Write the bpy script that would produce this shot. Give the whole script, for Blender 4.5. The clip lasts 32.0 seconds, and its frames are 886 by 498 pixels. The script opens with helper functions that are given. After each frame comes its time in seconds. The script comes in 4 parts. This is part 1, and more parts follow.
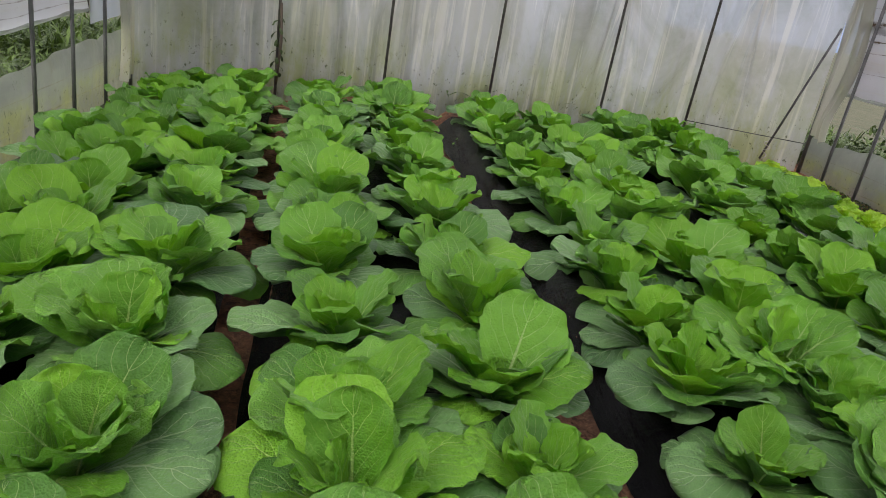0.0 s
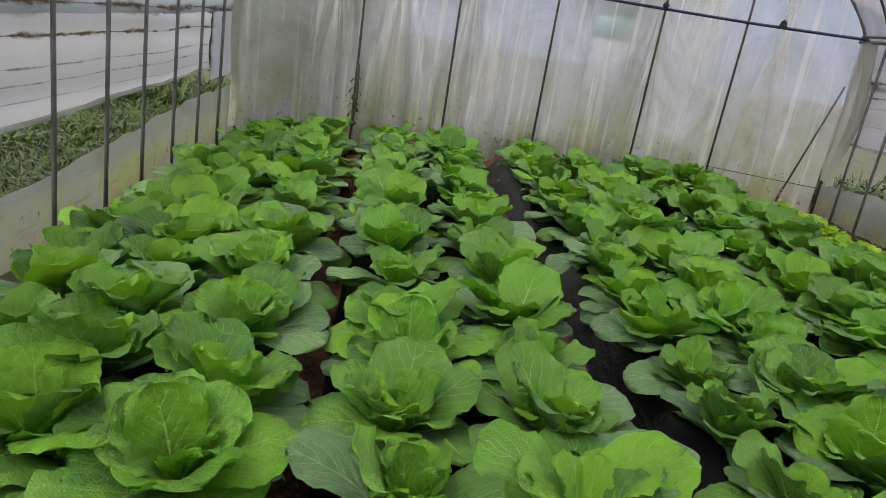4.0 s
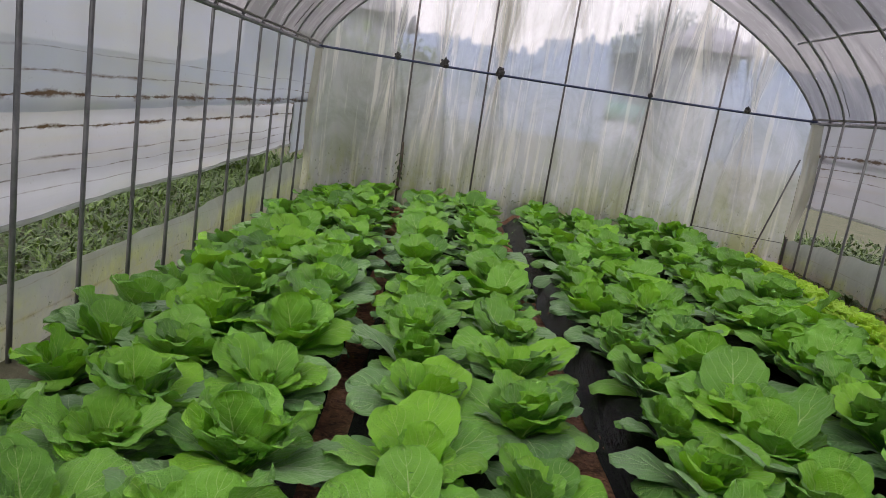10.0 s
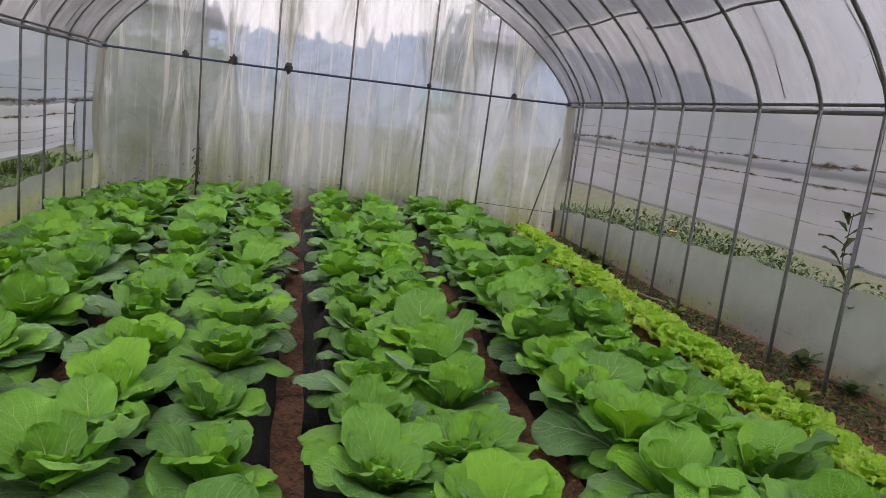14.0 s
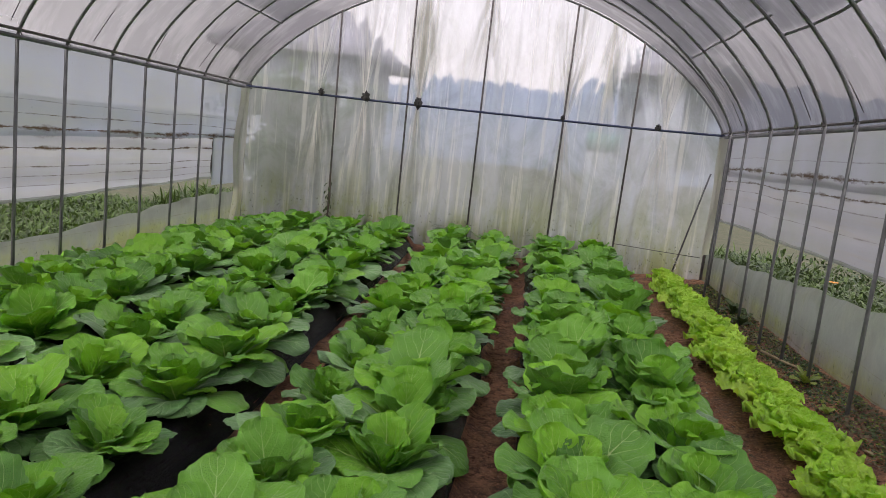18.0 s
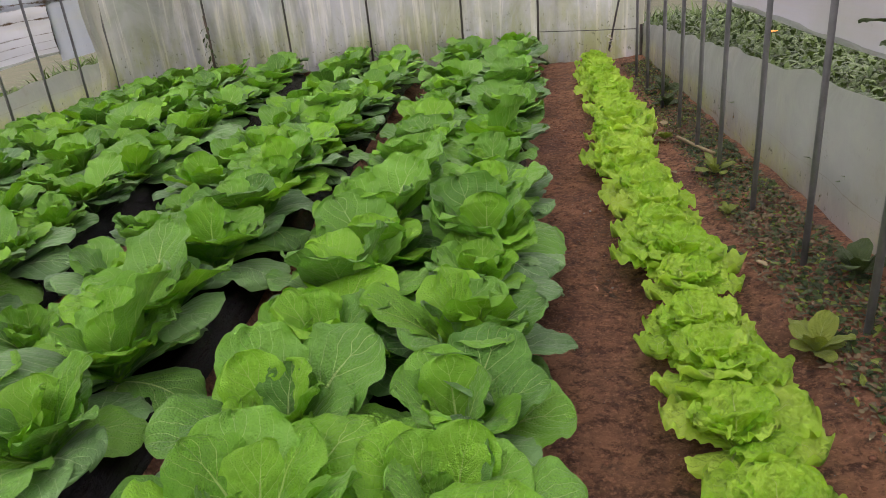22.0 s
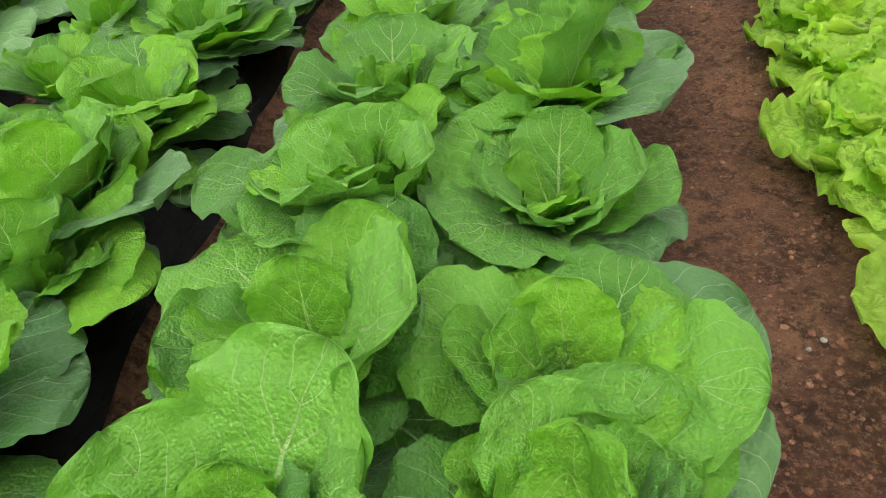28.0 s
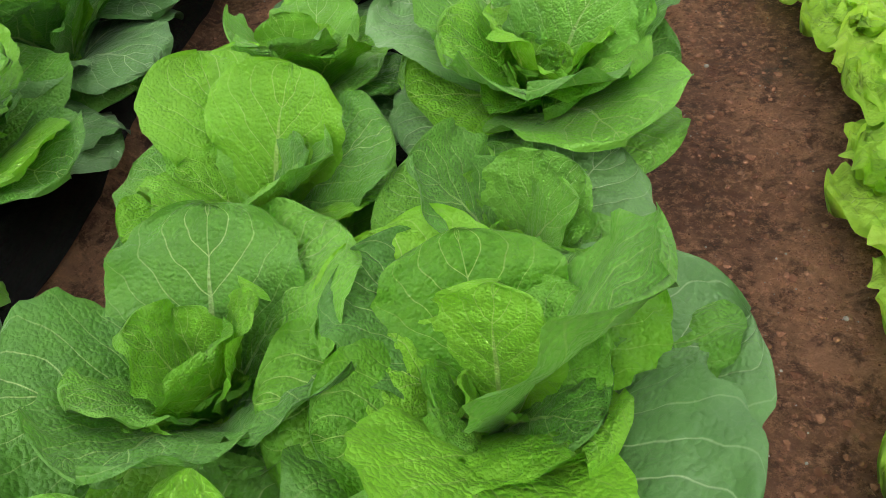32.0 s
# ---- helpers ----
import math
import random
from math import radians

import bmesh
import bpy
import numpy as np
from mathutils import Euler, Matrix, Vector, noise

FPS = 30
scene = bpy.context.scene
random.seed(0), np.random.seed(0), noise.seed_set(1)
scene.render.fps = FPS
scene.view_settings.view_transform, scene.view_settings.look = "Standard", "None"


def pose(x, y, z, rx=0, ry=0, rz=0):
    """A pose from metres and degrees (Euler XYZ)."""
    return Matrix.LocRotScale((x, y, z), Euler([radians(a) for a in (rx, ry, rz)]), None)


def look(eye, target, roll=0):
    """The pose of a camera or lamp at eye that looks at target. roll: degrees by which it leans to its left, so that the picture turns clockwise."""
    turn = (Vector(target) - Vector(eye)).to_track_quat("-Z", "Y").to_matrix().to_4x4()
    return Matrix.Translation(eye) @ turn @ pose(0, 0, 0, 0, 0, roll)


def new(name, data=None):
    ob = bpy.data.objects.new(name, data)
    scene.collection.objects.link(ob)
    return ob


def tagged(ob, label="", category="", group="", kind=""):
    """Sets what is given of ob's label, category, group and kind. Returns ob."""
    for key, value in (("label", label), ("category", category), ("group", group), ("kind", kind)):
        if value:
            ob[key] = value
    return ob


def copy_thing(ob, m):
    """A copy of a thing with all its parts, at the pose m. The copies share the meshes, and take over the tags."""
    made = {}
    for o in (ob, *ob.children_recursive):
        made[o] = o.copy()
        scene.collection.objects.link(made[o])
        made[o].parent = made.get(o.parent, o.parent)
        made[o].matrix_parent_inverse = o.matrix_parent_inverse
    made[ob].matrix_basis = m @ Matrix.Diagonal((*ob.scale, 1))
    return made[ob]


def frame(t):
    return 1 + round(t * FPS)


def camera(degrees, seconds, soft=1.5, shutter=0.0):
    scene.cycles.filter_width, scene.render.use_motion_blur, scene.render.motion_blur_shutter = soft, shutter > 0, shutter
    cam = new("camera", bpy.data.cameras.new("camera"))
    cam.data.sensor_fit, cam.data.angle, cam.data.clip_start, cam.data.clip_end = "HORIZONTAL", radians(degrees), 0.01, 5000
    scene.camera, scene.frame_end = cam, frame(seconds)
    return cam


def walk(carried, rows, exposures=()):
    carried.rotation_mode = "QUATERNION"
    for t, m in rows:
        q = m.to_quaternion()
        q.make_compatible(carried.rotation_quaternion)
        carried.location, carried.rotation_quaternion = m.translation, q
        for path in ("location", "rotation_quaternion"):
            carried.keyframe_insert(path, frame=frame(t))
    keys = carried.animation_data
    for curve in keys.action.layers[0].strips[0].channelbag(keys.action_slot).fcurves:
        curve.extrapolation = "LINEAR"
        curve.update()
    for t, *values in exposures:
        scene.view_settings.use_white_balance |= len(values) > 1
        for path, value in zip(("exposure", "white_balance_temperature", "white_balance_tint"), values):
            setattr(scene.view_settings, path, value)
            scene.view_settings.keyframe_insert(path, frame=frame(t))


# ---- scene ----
EXPOSURES = ((0, 0.99, 6600, 14), (4, 0.91, 6600, 15), (9, 0.92, 6600, 16), (13, 0.91, 6600, 16), (19, 0.88, 6600, 16), (20.5, 1.02, 6700, 18), (22, 1.27, 6800, 20), (23, 1.32, 6700, 17), (24.5, 1.58, 6600, 12), (26, 1.65, 6600, 8), (30, 1.70, 6700, 1), (32, 1.64, 6700, 1))
cam = camera(63.5, 32.0, 0.65)
PATH = [
    (0, (1.872, 3.727, 1.265), (2.158, 5.57, 0.541), 9.8),
    (0.5, (1.886, 3.486, 1.272), (2.145, 5.347, 0.586), 9.6),
    (1, (1.923, 3.418, 1.283), (2.145, 5.292, 0.621), 8.8),
    (1.5, (1.909, 3.323, 1.283), (2.044, 5.212, 0.64), 7.8),
    (2, (1.85, 3.091, 1.303), (1.918, 4.99, 0.681), 10.3),
    (2.5, (1.844, 3.047, 1.298), (1.903, 4.942, 0.663), 9.6),
    (3, (1.864, 2.928, 1.299), (1.925, 4.825, 0.669), 9.1),
    (3.5, (1.854, 2.76, 1.309), (1.911, 4.659, 0.685), 10.2),
    (4, (1.885, 2.737, 1.305), (1.994, 4.643, 0.708), 9.4),
    (4.5, (1.955, 2.727, 1.306), (2.224, 4.626, 0.739), 8.3),
    (6.5, (2.024, 2.119, 1.28), (2.423, 4.014, 0.777), 13.7),
    (7, (2.011, 1.94, 1.331), (2.391, 3.832, 0.805), 12.5),
    (7.5, (2.007, 1.863, 1.337), (2.293, 3.775, 0.821), 11.3),
    (8, (1.98, 1.652, 1.345), (2.043, 3.581, 0.82), 10.9),
    (8.5, (2.006, 1.569, 1.341), (2.016, 3.503, 0.832), 11.0),
    (9, (2.049, 1.468, 1.343), (2.036, 3.411, 0.869), 10.9),
    (9.5, (2.052, 1.25, 1.352), (2.008, 3.2, 0.909), 10.6),
    (10, (2.116, 1.132, 1.356), (2.062, 3.09, 0.955), 8.9),
    (10.5, (2.166, 1.024, 1.355), (2.112, 2.989, 0.986), 7.9),
    (11, (2.167, 0.797, 1.377), (2.107, 2.759, 0.993), 8.3),
    (11.5, (2.203, 0.641, 1.38), (2.115, 2.602, 0.995), 8.2),
    (12, (2.34, 0.52, 1.422), (2.182, 2.476, 1.033), 7.7),
    (12.5, (2.445, 0.444, 1.441), (2.424, 2.41, 1.072), 7.1),
    (13, (2.599, 0.376, 1.445), (2.746, 2.337, 1.079), 6.0),
    (13.5, (2.705, 0.446, 1.418), (3.04, 2.385, 1.056), 6.9),
    (15.5, (3.354, 0.49, 1.432), (3.458, 2.452, 1.059), 9.1),
    (16, (3.462, 0.513, 1.421), (3.33, 2.473, 1.044), 9.2),
    (16.5, (3.667, 0.53, 1.453), (3.347, 2.475, 1.112), 8.4),
    (17, (3.786, 0.646, 1.418), (3.437, 2.588, 1.093), 7.9),
    (17.5, (3.843, 0.899, 1.364), (3.489, 2.843, 1.053), 6.3),
    (18, (3.886, 0.979, 1.362), (3.634, 2.941, 1.063), 6.4),
    (18.5, (4.076, 1.052, 1.35), (3.803, 3.012, 1.059), 6.9),
    (19, (4.414, 1.082, 1.453), (4.083, 3.034, 1.165), 7.3),
    (19.5, (4.592, 1.142, 1.496), (4.261, 3.091, 1.189), 6.3),
    (20, (4.768, 1.354, 1.406), (4.471, 3.276, 0.938), 1.6),
    (20.5, (4.816, 1.463, 1.424), (4.56, 3.381, 0.917), -2.1),
    (21, (4.861, 1.646, 1.388), (4.604, 3.543, 0.808), -3.0),
    (21.5, (4.866, 1.81, 1.353), (4.608, 3.67, 0.666), -4.2),
    (22, (4.82, 1.997, 1.325), (4.537, 3.813, 0.535), -5.6),
    (22.5, (4.753, 2.236, 1.345), (4.183, 4.003, 0.6), -8.5),
    (23, (4.714, 2.332, 1.331), (4.101, 4.079, 0.577), -8.8),
    (23.5, (4.686, 2.499, 1.285), (4.074, 4.238, 0.509), -8.4),
    (24, (4.692, 2.83, 1.275), (4.18, 4.528, 0.352), -8.4),
    (24.5, (4.654, 3.051, 1.23), (4.256, 4.693, 0.16), -8.8),
    (25, (4.655, 3.263, 1.218), (4.292, 4.902, 0.132), -8.4),
    (25.5, (4.67, 3.479, 1.235), (4.317, 5.105, 0.126), -8.4),
    (26, (4.628, 3.659, 1.225), (4.274, 5.279, 0.106), -9.4),
    (26.5, (4.623, 3.859, 1.233), (4.27, 5.474, 0.108), -9.6),
    (28.5, (4.583, 4.642, 1.115), (4.218, 6.054, -0.254), -11.3),
    (29, (4.594, 4.751, 1.127), (4.198, 6.143, -0.253), -12.7),
    (29.5, (4.581, 4.856, 1.126), (4.172, 6.295, -0.202), -12.6),
    (30, (4.587, 5.077, 1.115), (4.135, 6.533, -0.178), -12.5),
    (30.5, (4.573, 5.163, 1.13), (4.061, 6.607, -0.156), -12.5),
    (31, (4.582, 5.286, 1.116), (4.074, 6.739, -0.161), -11.0),
    (31.5, (4.621, 5.507, 1.1), (4.2, 7.008, -0.152), -9.5),
    (32, (4.618, 5.586, 1.042), (4.313, 6.9, -0.435), -9.8),
]
walk(cam, [(t, look(eye, target, roll)) for t, eye, target, roll in PATH], EXPOSURES)

# ---- settings ----
SKY_STRENGTH = 0.105
HOOP0 = 9.42
CURTAIN_END_W, CURTAIN_END_E = 9.84, 9.84
HOUSE_1 = (-1.75, 18.2, 2.7, 3.6, 3.08, 4.1, 0.5)
HOUSE_2 = (5.85, 15.0, 0.7, 1.2, 3.06, 3.4, 0.35)
TREES = ((0.3, 11.3, 1.95, 1.8), (7.6, 24.4, 4.9, 3.4))

# ---- light ----
SUN_ELEVATION, SUN_TURN = radians(48), radians(200)
world = bpy.data.worlds.new("overcast_sky")
scene.world = world
world.use_nodes = True
wn = world.node_tree.nodes
sky = wn.new("ShaderNodeTexSky")
sky.sky_type = "NISHITA"
sky.sun_disc = False
sky.sun_elevation, sky.sun_rotation = SUN_ELEVATION, SUN_TURN
sky.air_density, sky.dust_density, sky.ozone_density = 1.2, 5.0, 1.0
soft_white = wn.new("ShaderNodeMix")
soft_white.data_type = "RGBA"
soft_white.inputs["Factor"].default_value = 0.8
soft_white.inputs["B"].default_value = (8.5, 8.05, 8.3, 1)
world.node_tree.links.new(sky.outputs[0], soft_white.inputs["A"])
world.node_tree.links.new(soft_white.outputs["Result"], wn["Background"].inputs[0])
wn["Background"].inputs[1].default_value = SKY_STRENGTH
sun = new("sun", bpy.data.lights.new("sun", "SUN"))
sun.data.energy, sun.data.angle, sun.data.color = 1.5, radians(25), (1, 0.97, 0.92)
sun.matrix_world = look((math.sin(SUN_TURN) * 20, math.cos(SUN_TURN) * 20, 20 * math.tan(SUN_ELEVATION)), (0, 0, 0))

# ---- measures of the tunnel ----
WIDE, LAST, EAVE, PEAK = 5.96, 10.0, 1.75, 3.31
FIRST = -3.2                      # the near end wall, behind the camera
STEP = 0.58                      # hoop to hoop


def arch(x):
    """Height of the roof film over x."""
    u = min(1.0, abs(2 * x / WIDE - 1))
    return EAVE + (PEAK - EAVE) * (1 - u * u) ** 0.74


def west(y):
    """Where the west wall stands at y; the tunnel runs slightly askew."""
    return 0.10 + 0.026 * (9.7 - y)


def east(y):
    return 5.855 + 0.022 * (9.7 - y)


def warp(x, y, z=0.0):
    """A place in the square tunnel (x from 0 to WIDE) on the real, askew plan with its end wall bowed out."""
    near = min(1.0, max(0.0, (y - 8.8) / 1.1))
    back = 0.28 * max(0.0, 1 - x / 1.5) ** 1.3 + 0.34 * max(0.0, 1 - (WIDE - x) / 1.1) ** 1.3
    return (west(y) + x / WIDE * (east(y) - west(y)), y - back * near * near * (3 - 2 * near), z)


def askew(me):
    for q in me.vertices:
        q.co = warp(*q.co)
    me.update()
    return me


# ---- materials ----
def material(name):
    m = bpy.data.materials.new(name)
    m.use_nodes = True
    n, l = m.node_tree.nodes, m.node_tree.links
    return m, n, l, n["Principled BSDF"]


def tex(n, l, scale, detail=4, rough=0.6, stretch=(1, 1, 1), coord="Object", distort=0.0):
    c = n.new("ShaderNodeTexCoord")
    mp = n.new("ShaderNodeMapping")
    mp.inputs["Scale"].default_value = stretch
    t = n.new("ShaderNodeTexNoise")
    t.inputs["Scale"].default_value, t.inputs["Detail"].default_value = scale, detail
    t.inputs["Roughness"].default_value, t.inputs["Distortion"].default_value = rough, distort
    l.new(c.outputs[coord], mp.inputs[0])
    l.new(mp.outputs[0], t.inputs["Vector"])
    return t.outputs["Fac"]


def ramp(n, l, value, *stops):
    r = n.new("ShaderNodeValToRGB")
    e = r.color_ramp.elements
    while len(e) < len(stops):
        e.new(0.5)
    for k, (at, c) in zip(e, stops):
        k.position = at
        k.color = (c, c, c, 1) if isinstance(c, (int, float)) else (*c, 1)
    l.new(value, r.inputs[0])
    return r.outputs[0]


def mix(n, l, fac, a, b, how="MIX"):
    m = n.new("ShaderNodeMix")
    m.data_type, m.blend_type = "RGBA", how
    for s, v in (("Factor", fac), ("A", a), ("B", b)):
        k = m.inputs[s]
        if isinstance(v, (int, float)):
            k.default_value = v if s == "Factor" else (v, v, v, 1)
        elif isinstance(v, tuple):
            k.default_value = (*v, 1)
        else:
            l.new(v, k)
    return m.outputs["Result"]


def calc(n, l, how, a, b=0.0, c=None):
    m = n.new("ShaderNodeMath")
    m.operation = how
    for i, v in enumerate((a, b, c)):
        if v is None:
            continue
        if isinstance(v, (int, float)):
            m.inputs[i].default_value = v
        else:
            l.new(v, m.inputs[i])
    return m.outputs[0]


def bump(n, l, height, strength, distance, onto):
    b = n.new("ShaderNodeBump")
    b.inputs["Strength"].default_value, b.inputs["Distance"].default_value = strength, distance
    l.new(height, b.inputs["Height"])
    l.new(b.outputs[0], onto.inputs["Normal"])
    return b.outputs[0]


def plain(name, a, b, scale, rough=0.6, metal=0.0, relief=0.3, depth=0.004, stretch=(1, 1, 1)):
    m, n, l, p = material(name)
    f = tex(n, l, scale, 6, 0.65, stretch)
    g = tex(n, l, scale * 7, 3)
    l.new(mix(n, l, ramp(n, l, f, (0.3, 0.0), (0.7, 1.0)), a, b), p.inputs["Base Color"])
    p.inputs["Roughness"].default_value, p.inputs["Metallic"].default_value = rough, metal
    if relief:
        bump(n, l, calc(n, l, "ADD", f, calc(n, l, "MULTIPLY", g, 0.4)), relief, depth, p)
    return m


def leaf_material(name, deep, young, rib, see, blister, rough, vein_gain=1.0, island=False, pucker=1.0, bloom=0.1):
    """A brassica leaf: pale midrib and side veins, blistered blade, light through it."""
    m, n, l, p = material(name)
    uv = n.new("ShaderNodeUVMap").outputs[0]
    sep = n.new("ShaderNodeSeparateXYZ")
    l.new(uv, sep.inputs[0])
    u = calc(n, l, "ABSOLUTE", calc(n, l, "SUBTRACT", sep.outputs[0], 0.5))       # 0 midrib, 0.5 edge
    v = sep.outputs[1]
    wob = tex(n, l, 4, 2, 0.5)
    half = calc(n, l, "MAXIMUM", calc(n, l, "MULTIPLY_ADD", v, -0.048, 0.040), 0.0045)
    ribness = n.new("ShaderNodeMapRange")
    ribness.interpolation_type = "SMOOTHSTEP"
    l.new(calc(n, l, "DIVIDE", u, half), ribness.inputs["Value"])
    for key, val in (("From Min", 0.55), ("From Max", 1.25), ("To Min", 1.0), ("To Max", 0.0)):
        ribness.inputs[key].default_value = val
    # side veins sweep up and out
    run = calc(n, l, "SUBTRACT", calc(n, l, "MULTIPLY", v, 5.6), calc(n, l, "MULTIPLY", u, 6.2))
    run = calc(n, l, "ADD", run, calc(n, l, "MULTIPLY", wob, 0.7))
    saw = calc(n, l, "ABSOLUTE", calc(n, l, "SUBTRACT", calc(n, l, "FRACT", run), 0.5))
    vein = n.new("ShaderNodeMapRange")
    vein.interpolation_type = "SMOOTHSTEP"
    l.new(saw, vein.inputs["Value"])
    for key, val in (("From Min", 0.0), ("From Max", 0.046), ("To Min", 0.9), ("To Max", 0.0)):
        vein.inputs[key].default_value = val
    fade = calc(n, l, "SUBTRACT", 1.0, calc(n, l, "MULTIPLY", u, 1.7))
    veins = calc(n, l, "MULTIPLY", calc(n, l, "MULTIPLY", vein.outputs[0], fade), vein_gain)
    # net of small veins, with blisters between them
    c = n.new("ShaderNodeTexCoord")
    bent = n.new("ShaderNodeVectorMath")
    bent.operation = "MULTIPLY_ADD"
    wobble = n.new("ShaderNodeTexNoise")
    wobble.inputs["Scale"].default_value = blister * 0.5
    l.new(c.outputs["Object"], wobble.inputs["Vector"])
    l.new(wobble.outputs["Color"], bent.inputs[0])
    bent.inputs[1].default_value = (1.2 / blister,) * 3
    l.new(c.outputs["Object"], bent.inputs[2])
    vor = n.new("ShaderNodeTexVoronoi")
    vor.feature = "SMOOTH_F1"
    vor.inputs["Smoothness"].default_value = 0.35
    vor.inputs["Scale"].default_value = blister
    l.new(bent.outputs[0], vor.inputs["Vector"])
    puff = ramp(n, l, vor.outputs["Distance"], (0.05, 1.0), (0.35, 0.75), (0.75, 0.0))
    mesh_veins = n.new("ShaderNodeTexVoronoi")
    mesh_veins.feature = "DISTANCE_TO_EDGE"
    mesh_veins.inputs["Scale"].default_value = blister * 0.75
    l.new(bent.outputs[0], mesh_veins.inputs["Vector"])
    net = ramp(n, l, mesh_veins.outputs["Distance"], (0.0, 1.0), (0.075, 0.0))
    broad = tex(n, l, 5, 4, 0.6)
    if island:
        rand = n.new("ShaderNodeNewGeometry").outputs["Random Per Island"]
    else:
        rand = n.new("ShaderNodeObjectInfo").outputs["Random"]
    tone = calc(n, l, "ADD", calc(n, l, "MULTIPLY", broad, 0.6), calc(n, l, "MULTIPLY", rand, 0.75))
    col = mix(n, l, ramp(n, l, tone, (0.25, 0.0), (1.0, 1.0)), deep, young)
    col = mix(n, l, calc(n, l, "MULTIPLY", net, 0.03 * vein_gain), col, rib)
    col = mix(n, l, calc(n, l, "MULTIPLY", veins, 0.85), col, rib)
    col = mix(n, l, calc(n, l, "MULTIPLY", ribness.outputs[0], calc(n, l, "MULTIPLY_ADD", v, -0.6, 1.0)), col, rib)
    l.new(col, p.inputs["Base Color"])
    p.inputs["Roughness"].default_value = rough
    p.inputs["Specular IOR Level"].default_value = 0.45
    # quilted between the side veins, with soft puckers
    pillow = calc(n, l, "POWER", calc(n, l, "MULTIPLY", saw, 2.0), 0.6)
    pillow = calc(n, l, "MULTIPLY", pillow, calc(n, l, "SUBTRACT", 1.0, calc(n, l, "MULTIPLY", u, 1.8)))
    rugged = calc(n, l, "MULTIPLY_ADD", u, -1.3 * pucker, pucker)
    puff = calc(n, l, "SUBTRACT", puff, calc(n, l, "MULTIPLY", net, 0.10))
    h = calc(n, l, "ADD", calc(n, l, "MULTIPLY", puff, rugged), calc(n, l, "MULTIPLY", pillow, 1.3))
    h = calc(n, l, "SUBTRACT", h, calc(n, l, "MULTIPLY", ribness.outputs[0], 0.9))
    h = calc(n, l, "ADD", h, calc(n, l, "MULTIPLY", tex(n, l, 9, 3, 0.5), 0.8))
    h = calc(n, l, "ADD", h, calc(n, l, "MULTIPLY", tex(n, l, 42, 2, 0.5), 0.3 * pucker))
    nb = bump(n, l, h, 0.52, 0.008, p)
    p.inputs["Sheen Weight"].default_value, p.inputs["Sheen Roughness"].default_value = bloom, 0.5
    p.inputs["Sheen Tint"].default_value = (0.86, 1.0, 0.84, 1)
    tr = n.new("ShaderNodeBsdfTranslucent")
    l.new(mix(n, l, 1.0, col, (1.0, 1.0, 0.45), "MULTIPLY"), tr.inputs[0])
    l.new(nb, tr.inputs["Normal"])
    ms = n.new("ShaderNodeMixShader")
    ms.inputs[0].default_value = see
    l.new(p.outputs[0], ms.inputs[1])
    l.new(tr.outputs[0], ms.inputs[2])
    l.new(ms.outputs[0], n["Material Output"].inputs[0])
    return m


